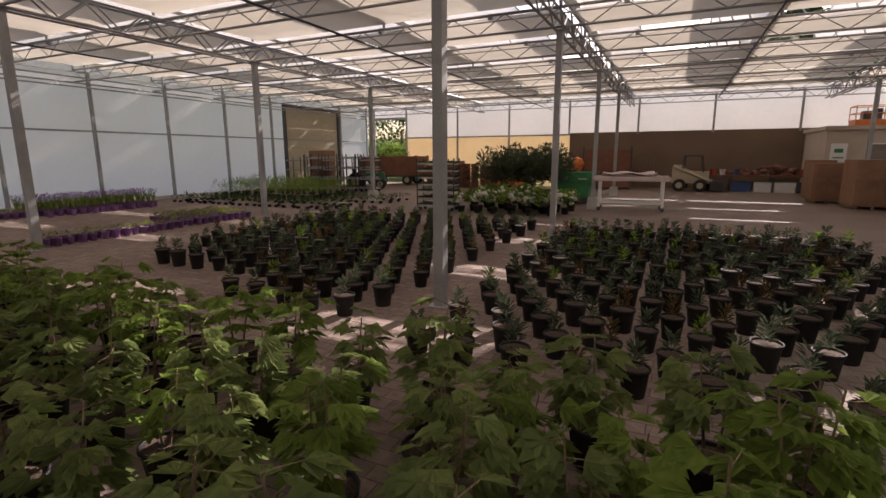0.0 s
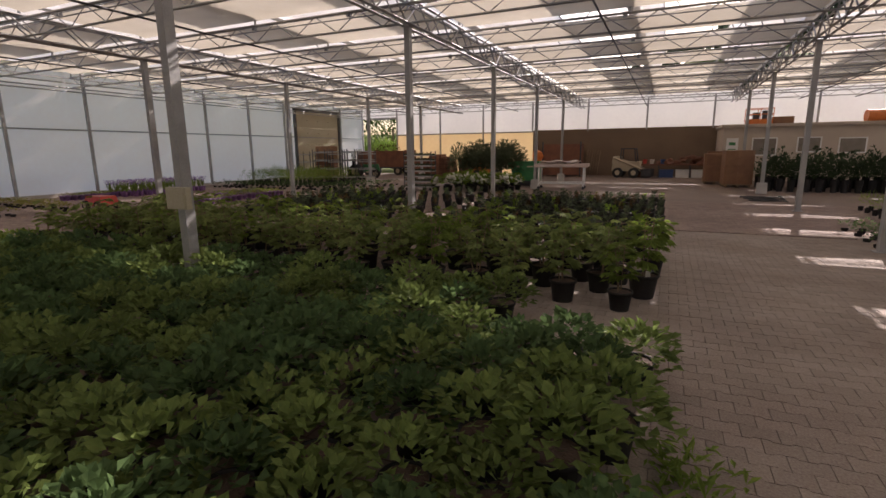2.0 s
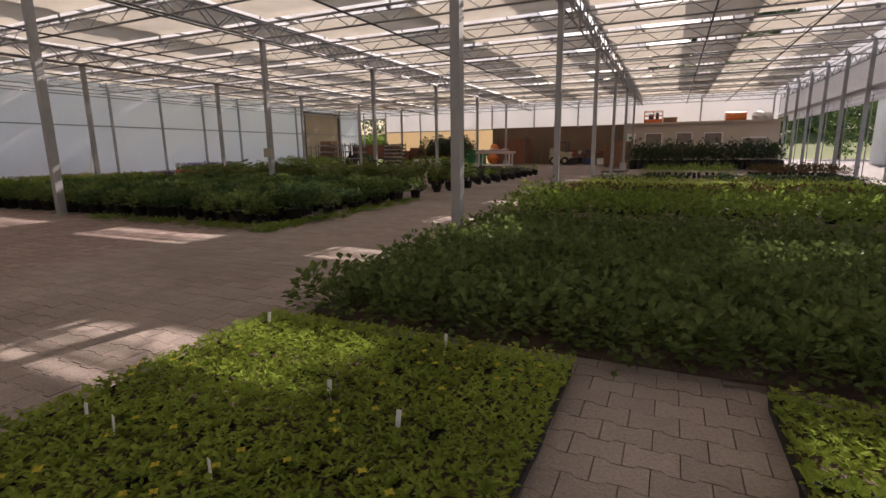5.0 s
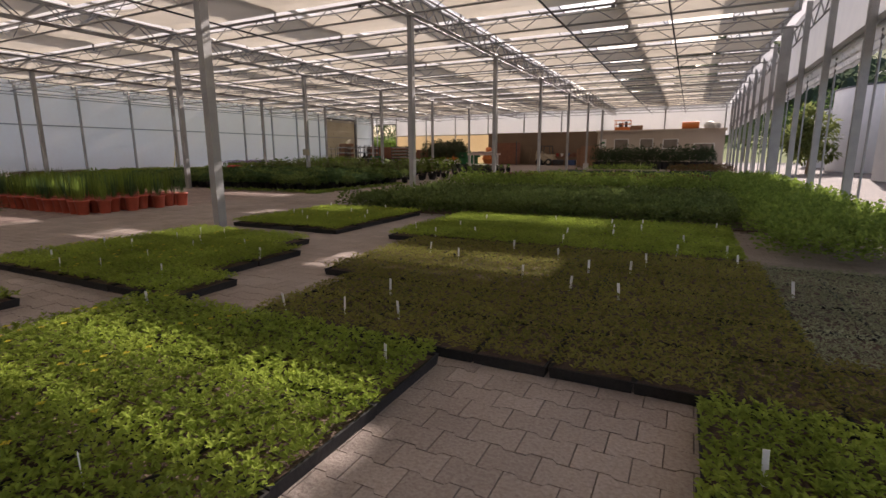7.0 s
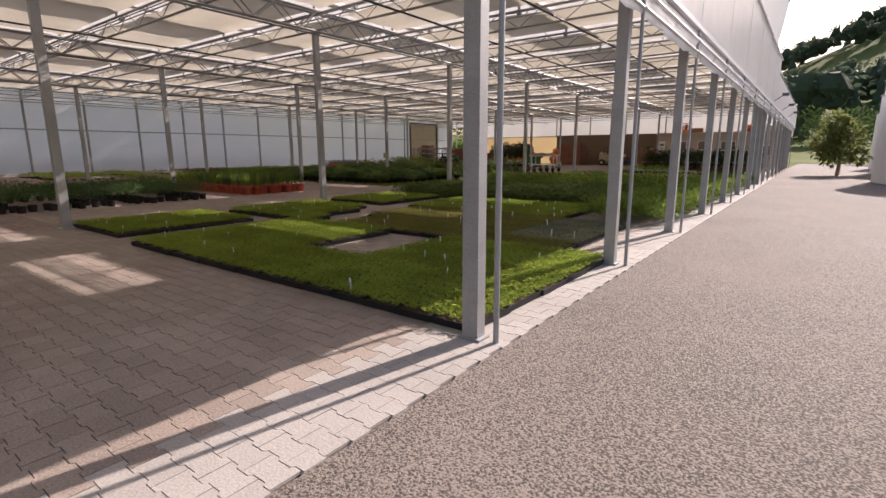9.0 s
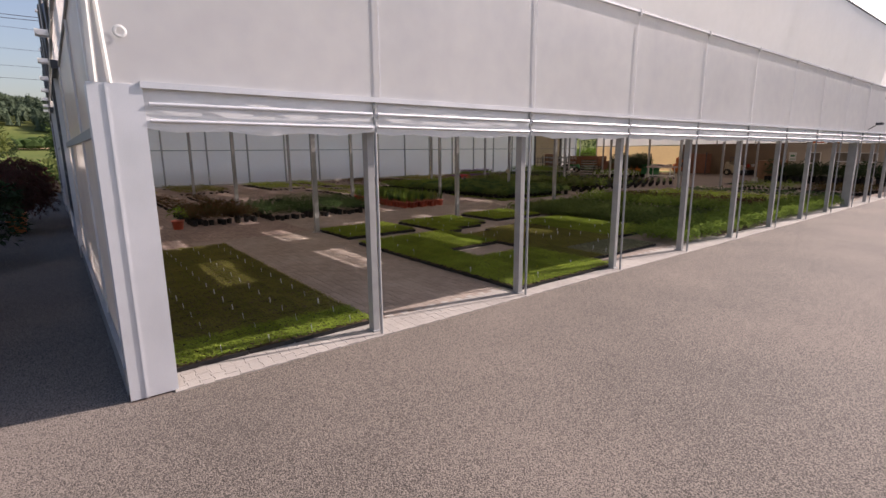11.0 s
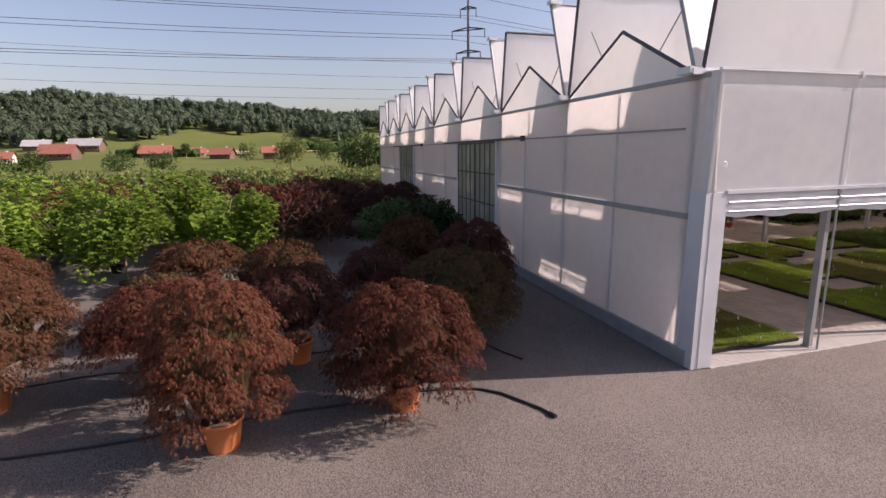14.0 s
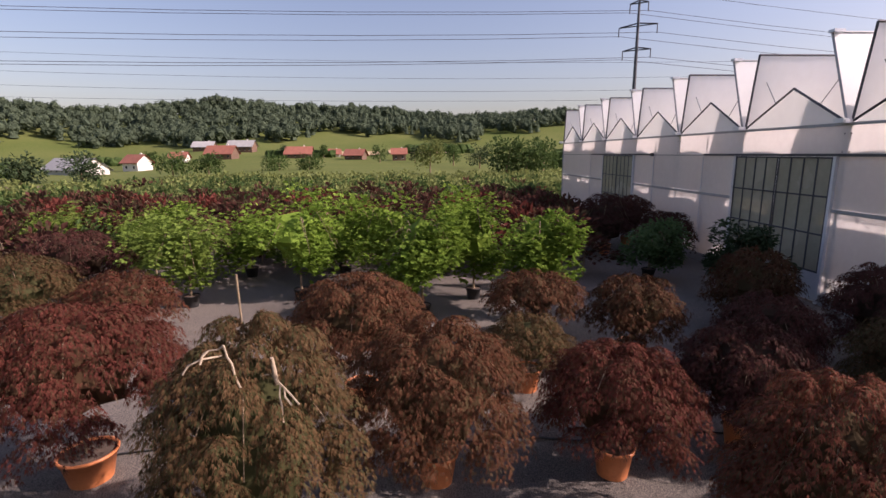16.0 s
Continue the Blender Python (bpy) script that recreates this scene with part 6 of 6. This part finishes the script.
def far(px_yaw, d):
    """A spot d metres from the last stand of the camera at a compass yaw."""
    a = radians(px_yaw)
    x, y = 4.4 - d * math.sin(a), -11.7 + d * math.cos(a)
    return x, y, terrain_height(x, y) - 0.06


for yaw, d, r, h, mt, lb, sd in ((79.6, 78, 3.8, 6.8, L_TREE, "dark green leafy tree beyond the rows", 201), (77.4, 80, 3.6, 6.4, L_TREE, "dark green leafy tree beyond the rows", 202), (75.5, 84, 3.8, 6.6, L_TREE, "green broad leafy tree beyond the rows", 203), (88.3, 112, 3.5, 7.6, L_WILLOW, "pale green willow tree beyond the nursery rows", 204), (94.0, 230, 4, 7.5, L_TREE, "green tree in the meadow", 205), (82.6, 150, 4, 6.8, L_FOREST, "dark tree in the meadow", 206), (112.0, 130, 3.6, 4.4, L_TREE, "broad green bush in the meadow", 207), (115.3, 128, 3.8, 4.5, L_TREE, "broad green bush in the meadow", 208), (105.0, 150, 4.5, 3.6, L_TREE, "low green hedge bush", 209), (101.8, 152, 4, 3.8, L_TREE, "low green hedge bush", 210), (122.8, 110, 4.4, 4.2, L_FOREST, "dark green bush in the meadow", 211), (127.2, 105, 3.6, 4.2, L_FOREST, "dark green bush in the meadow", 212), (117.0, 250, 3.2, 8, L_TREE, "green tree beside a farmhouse", 213), (90.0, 230, 3.6, 8, L_FOREST, "dark green tree near farmhouses", 214), (104.5, 290, 3, 6.5, L_FOREST, "dark tree beside a farmhouse", 215), (85.6, 185, 4, 8, L_TREE, "green tree in the meadow", 216), (100.2, 290, 3, 7, L_TREE, "green tree beside a farmhouse", 217)):
    x, y, z = far(yaw, d)
    tree(x, y, r, h, mt, lb, sd, z, 900, 0.7)
for x, y, r, h, sd in ((7.5, 70, 3.0, 5.5, 230), (3.0, 78, 3.5, 6, 231), (2.7, 38.0, 1.3, 3.4, 232), (9, 66, 4, 7, 233), (14, 60, 4, 7.5, 234), (-33.5, 66, 4, 7, 235), (-29, 69, 4.5, 8, 236), (-38, 64, 4, 7.5, 237)):
    tree(x, y, r, h, L_WILLOW if sd == 232 else L_TREE, "green leafy tree standing behind the yard", sd, 0, 2600 if x < -20 else 1700, 0.3 if r < 2 else 0.36)
bed("grass_bed", "tall bright green reeds behind the greenhouse", -40, -27, 57.5, 61.5, 0.6, L_SPRING, 0.4, 2.2, 60, 0.8, 0.05, 260, pots=False)


def house(yaw, d, w, l, h, roof, wall, turn, label, zoff=0.0):
    x, y, z = far(yaw, d)
    w, l, h = w * 0.98, l * 0.98, h * 0.85
    t = thing("farmhouse", label, "house", Matrix.Translation((x, y, z + zoff)) @ Euler((0, 0, turn)).to_matrix().to_4x4(), "farmhouses")
    b = Build().box(0, 0, -1.5, l, w, h + 1.5)
    rh = w * 0.36
    b.add([(-l / 2, -w / 2, h), (-l / 2, w / 2, h), (-l / 2, 0, h + rh), (l / 2, -w / 2, h), (l / 2, w / 2, h), (l / 2, 0, h + rh)], [(0, 2, 1), (3, 4, 5)])
    part("wall", b, wall, t)
    e = 0.9
    f = rh / (w / 2) * 0.9
    part("roof", Build().add([(-l / 2 - e, -w / 2 - e, h - f), (l / 2 + e, -w / 2 - e, h - f), (l / 2 + e, 0, h + rh + 0.25), (-l / 2 - e, 0, h + rh + 0.25), (-l / 2 - e, w / 2 + e, h - f), (l / 2 + e, w / 2 + e, h - f), (-l / 2 - e, -w / 2 - e, h - f - 0.3), (l / 2 + e, -w / 2 - e, h - f - 0.3), (-l / 2 - e, w / 2 + e, h - f - 0.3), (l / 2 + e, w / 2 + e, h - f - 0.3)], [(0, 1, 2, 3), (3, 2, 5, 4), (0, 6, 7, 1), (4, 5, 9, 8)]), roof, t)
    for k in range(max(2, int(l / 3))):
        xx = -l / 2 + (k + 0.5) * l / max(2, int(l / 3))
        for s in (-1, 1):
            wd = part("window", Build().box(xx, s * (w / 2 + 0.02), 1.0, 0.9, 0.06, 1.1), GLASS, t)
            part("sill", Build().box(xx, s * (w / 2 + 0.06), 0.92, 1.1, 0.12, 0.08), HOUSEWALL, wd)
    part("chimney", Build().box(l * 0.2, w * 0.12, h + rh * 0.5, 0.7, 0.7, rh * 0.8), HOUSEWALL, t)


for yaw, d, w, l, h, rf, wl, tn, lb in (
    (110.6, 290, 10, 14, 4.0, ROOFRED, BARNWALL, 1.5, "farmhouse with a red tiled roof"),
    (102.8, 290, 9, 14, 3.4, ROOFRED, BARNWALL, 1.62, "long barn with a red tiled roof"),
    (96.7, 270, 7, 10, 3.4, ROOFRED, BARNWALL, 1.3, "dark wooden barn with a red roof"),
    (99.0, 300, 6, 6, 2.6, ROOFRED, HOUSEWALL, 1.8, "small house with a red roof"),
    (91.8, 260, 6, 7, 4.6, ROOFRED, BARNWALL, 1.6, "brown farmhouse with a red roof"),
    (108.6, 345, 9, 16, 4.5, ROOFGREY, BARNWALL, 1.5, "large barn with a grey roof"),
    (118.3, 235, 7, 8, 4.6, ROOFRED, HOUSEWALL, 1.2, "white house with a red roof"),
    (123.2, 215, 9, 24, 2.8, ROOFGREY, HOUSEWALL, 1.05, "long pale shed with a flat grey roof"),
    (114.6, 290, 6, 8, 3.4, ROOFRED, HOUSEWALL, 1.6, "house with a red roof on the slope"),
    (112.2, 370, 8, 13, 3.5, ROOFGREY, BARNWALL, 1.6, "dark chalet on the slope")):
    house(yaw, d, w, l, h, rf, wl, tn, lb)


def forest():
    """Woods on the hills: many small crowns, far off."""
    rng = random.Random(300)
    con, dec = Build(), Build()

    def crown(x, y, s):
        z = terrain_height(x, y) - 0.5
        if rng.random() < 0.2:
            h, r, n = s * rng.uniform(13, 17), s * rng.uniform(3.0, 4.4), 6
            for a, b0, q in ((0.1, 0.6, 1.0), (0.35, 0.82, 0.72), (0.6, 1.0, 0.45)):
                o = [(x + r * q * math.cos(6.28 * i / n + a) * rng.uniform(0.7, 1.1), y + r * q * math.sin(6.28 * i / n + a) * rng.uniform(0.7, 1.1), z + h * a) for i in range(n)]
                con.add(o + [(x, y, z + h * b0)], [(i, (i + 1) % n, n) for i in range(n)])
            for _ in range(18):
                t, a = rng.uniform(0.15, 0.95), rng.uniform(0, 6.28)
                q = r * (1.08 - t)
                con.leaf(Vector((x + q * math.cos(a), y + q * math.sin(a), z + h * t)), Vector((math.cos(a), math.sin(a), -0.5)), Vector((0, 0, 1)) + rnd_dir(rng) * 0.4, s * 2.0, s * 1.5)
        else:
            h = s * rng.uniform(11, 19)
            for _ in range(2):
                c = Vector((x + rng.uniform(-2, 2) * s, y + rng.uniform(-2, 2) * s, z + h * rng.uniform(0.45, 0.72)))
                q, e = s * rng.uniform(2.6, 4.2), rng.uniform(0.9, 1.35)
                dec.blob(c, q * 0.9, e, 6, 0.3, rng)
                for _ in range(20):
                    d = rnd_dir(rng, -0.3, 1.0)
                    dec.leaf(c + Vector((d.x * q, d.y * q, d.z * q * e)), d + rnd_dir(rng) * 0.9, Vector((0, 0, 1)) + rnd_dir(rng) * 0.8, s * rng.uniform(1.2, 2.4), s * 1.3)

    k = 0
    while k < 2900:
        a, d = radians(rng.uniform(66, 150)), 395 + 250 * rng.random() ** 1.3
        edge = 428 + 26 * math.sin(math.degrees(a) * 0.21) + 16 * math.sin(math.degrees(a) * 0.7)
        if math.degrees(a) < 84:
            edge += 60
        if d < edge:
            continue
        k += 1
        crown(-d * math.sin(a), d * math.cos(a), 0.82)
    for _ in range(520):
        a = radians(rng.uniform(-46, 12))
        d = rng.uniform(150, 230) if rng.random() < 0.4 else rng.uniform(390, 480)
        crown(-d * math.sin(a), d * math.cos(a), 1.0)
    solid("forest", con, L_HAZED_WOODS, "dark conifer woods on the hills, haze put into their colour", "forest", "stuff")
    solid("forest", dec, L_HAZED_WOODS, "broad-leaved woods on the hills, haze put into their colour", "forest", "stuff")
    hedge = Build()
    for yaw0, yaw1, d, s in ((84, 91, 330, 3.0), (99, 106, 300, 2.2), (118, 124, 300, 2.2), (60, 74, 170, 3.2), (128, 150, 190, 2.5)):
        for i in range(26):
            x, y, z = far(yaw0 + (yaw1 - yaw0) * i / 25 + rng.uniform(-0.2, 0.2), d + rng.uniform(-8, 8))
            hedge.blob((x, y, z + s * 0.7), s * rng.uniform(0.8, 1.4), 1.0, 7, 0.3, rng)
    solid("hedge_trees", hedge, L_TREE, "hedges and single trees across the meadows", "hedge", "stuff")
    f = Build()
    for yaw0, yaw1, d0, d1 in ((94, 106, 300, 335), (86, 93, 320, 350)):
        n = 14
        o = len(f.v)
        for i in range(n + 1):
            for d in (d0, (d0 + d1) / 2, d1):
                x, y, z = far(yaw0 + (yaw1 - yaw0) * i / n, d)
                f.v.append((x, y, z + 0.9))
        for i in range(n):
            for j in range(2):
                a = o + i * 3 + j
                f.f.append((a, a + 1, a + 4, a + 3)), f.s.append(True)
    solid("field", f, surface("stubble", (0.36, 0.25, 0.13), (0.45, 0.33, 0.18), 0.95, 0, 1, 0.05, 0.1, 0.05), "tan stubble field on the slope", "field")


forest()


def pylon():
    px, py = -61.0, 16.8
    t = thing("power_pylon", "dark steel power pylon with three cross arms", "pylon", Matrix.Translation((px, py, -0.1)))
    part("mast", Build().tube((0, 0, 0), (0, 0, 24.6), 0.36, 0.14, n=8), STEEL_DARK, t)
    d = Vector((0.55, 0.83, 0)).normalized()
    tips = []
    for z, a in ((23.3, 1.1), (20.6, 2.3), (17.7, 1.7)):
        part("cross_arm", Build().bar(-d * a + Vector((0, 0, z - 0.35)), Vector((0, 0, z)), 0.12).bar(d * a + Vector((0, 0, z - 0.35)) * 1.0, Vector((0, 0, z)), 0.12).bar(-d * a + Vector((0, 0, z - 0.35)), d * a + Vector((0, 0, z - 0.35)), 0.1), STEEL_DARK, t)
        for s in (-1, 1):
            tip = d * a * s + Vector((0, 0, z - 0.35))
            part("insulator", Build().tube(tip, tip - Vector((0, 0, 1.1)), 0.07, n=6), STEEL_DARK, t)
            tips.append(Vector((px, py, 0)) + tip - Vector((0, 0, 1.1)))
    tips.append(Vector((px, py, 24.5)))
    w = Build()
    for i, tip in enumerate(tips):
        for end, sag in ((Vector((-40, -240, 8)), 5.0), (Vector((-95, 260, 4)), 5.0)):
            e = Vector((end.x + (tip.x - px) * 1.0, end.y + (tip.y - py), tip.z + end.z))
            pts = [tip.lerp(e, k / 14) - Vector((0, 0, sag * 4 * (k / 14) * (1 - k / 14))) for k in range(15)]
            w.path(pts, 0.028, 4)
    ww = solid("power_line", w, STEEL_DARK, "thin overhead power lines", "wires")
    w2 = Build()
    for z, y0, y1 in ((27, -260, 200), (31, -260, 200), (36, -250, 220), (24, -300, 240)):
        pts = [Vector((-150 - 20 * (k / 12), y0 + (y1 - y0) * k / 12, z - 6 * 4 * (k / 12) * (1 - k / 12) + 3)) for k in range(13)]
        w2.path(pts, 0.04, 4)
    solid("power_line", w2, STEEL_DARK, "thin overhead power lines farther off", "wires")


pylon()


def far_paving():
    m = surface("far_paving", (0.21, 0.145, 0.12), (0.35, 0.275, 0.23), 0.88, 0, 12, 0.5, 0.15, 0.02)
    n, l = m.node_tree.nodes, m.node_tree.links
    br, tc, mx = n.new("ShaderNodeTexBrick"), n.new("ShaderNodeTexCoord"), n.new("ShaderNodeMix")
    br.inputs["Scale"].default_value = 1.0
    br.inputs["Brick Width"].default_value, br.inputs["Row Height"].default_value, br.inputs["Mortar Size"].default_value = 0.2, 0.14, 0.005
    br.inputs["Color1"].default_value, br.inputs["Color2"].default_value, br.inputs["Mortar"].default_value = (1, 1, 1, 1), (0.72, 0.7, 0.7, 1), (0.45, 0.4, 0.38, 1)
    mx.data_type, mx.blend_type = "RGBA", "MULTIPLY"
    mx.inputs["Factor"].default_value = 1.0
    p = n["Principled BSDF"]
    src = p.inputs["Base Color"].links[0].from_socket
    l.new(tc.outputs["Object"], br.inputs["Vector"])
    l.new(src, mx.inputs["A"]), l.new(br.outputs["Color"], mx.inputs["B"]), l.new(mx.outputs["Result"], p.inputs["Base Color"])


far_paving()


# ---- paving stones, last ----
def pavers():
    """Bone-shaped stones: each narrows at its waist and swells at its ends."""
    L, W = 0.2, 0.14
    g = 0.0012

    def outline(s):
        a, c = L / 2 - g, W / 2 - g
        n, m, p, q = 0.87, 1.13, 0.58, 0.42
        return [(-a, -c * m), (-a * p, -c * m), (-a * q, -c * n), (a * q, -c * n), (a * p, -c * m), (a, -c * m), (a, c * m), (a * p, c * m), (a * q, c * n), (-a * q, c * n), (-a * p, c * m), (-a, c * m)]

    pts = outline(1)
    n = len(pts)

    def stone(b, x, y, dz):
        vs = [(min(x + px, 0.118), y + py, -0.014) for px, py in pts] + [(min(x + px * 0.988, 0.115), y + py * 0.98, 0.002 + dz) for px, py in pts]
        b.add(vs, [(i, (i + 1) % n, n + (i + 1) % n, n + i) for i in range(n)] + [tuple(n + i for i in range(n))])

    rng = random.Random(400)
    me = Build()
    stone(me, 0, 0, 0)
    mesh = me.mesh("paving_stone", PAVER)
    floor = bpy.data.objects["floor"]
    rest, sill = Build(), Build()
    count = 0
    zones = [(-12.6, -9.0, 11.5, 24.0), (-9.4, -0.55, 2.6, 6.4), (-4.8, -2.6, 7.3, 9.8), (-12.6, -6.6, 6.2, 18.0), (-2.6, -0.52, 9.2, 14.8), (-14.5, -9.0, 24.0, 31.0), (-0.65, 0.12, 0.5, 34.0), (-6.8, -2.4, 9.1, 14.9), (-9.2, -6.4, 14.0, 15.4)]
    done = set()
    for x0, x1, y0, y1 in zones:
        for j in range(int(y0 / W), int(y1 / W)):
            for i in range(int(math.floor(x0 / L)), int(x1 / L) + 1):
                if (i, j) in done:
                    continue
                done.add((i, j))
                x, y = (i + (0.5 if j % 2 else 0.0)) * L, j * W
                if x > 0.11:
                    continue
                dz = rng.uniform(-0.0015, 0.0015)
                if count < 300 and -11.6 < x < -9.4 and 17.0 < y < 21.4:
                    count += 1
                    part("paving_stone", mesh, PAVER, floor, "", Matrix.Translation((x, y, dz)))
                else:
                    stone(sill if x > -0.56 else rest, x, y, dz)
    ob = part("paving_stones", rest, PAVER, floor)
    ob["kind"] = "stuff"
    ob = part("paving_stones", sill, SUNLIT_SILL, bpy.data.objects["floor_sill"], "concrete paving stones with sun glare put into their pale colour")
    ob["kind"] = "stuff"
    far_floor = Build()
    for x0, x1, y0, y1 in ((XW, -14.5, 0.05, 37.4), (-14.5, -9.0, 31.0, 37.4), (-9.0, -0.55, 14.85, 37.4), (-14.5, -12.6, 0.05, 24.0), (-12.6, -0.55, 0.05, 2.6), (-12.6, -9.4, 2.6, 6.2)):
        far_floor.slab(x0, y0, -0.02, x1, y1, -0.001)
    smooth = surface("smooth_floor", (0.13, 0.09, 0.07), (0.23, 0.17, 0.135), 0.7, 0, 14, 0.5, 0.1, 0.02)
    part("smooth_floor", Build().slab(XW, 37.4, -0.02, -0.55, YB, -0.001), smooth, floor, "smooth brownish concrete floor")
    part("paving", far_floor, MATS["far_paving"], floor, "reddish grey interlocking paving")


pavers()
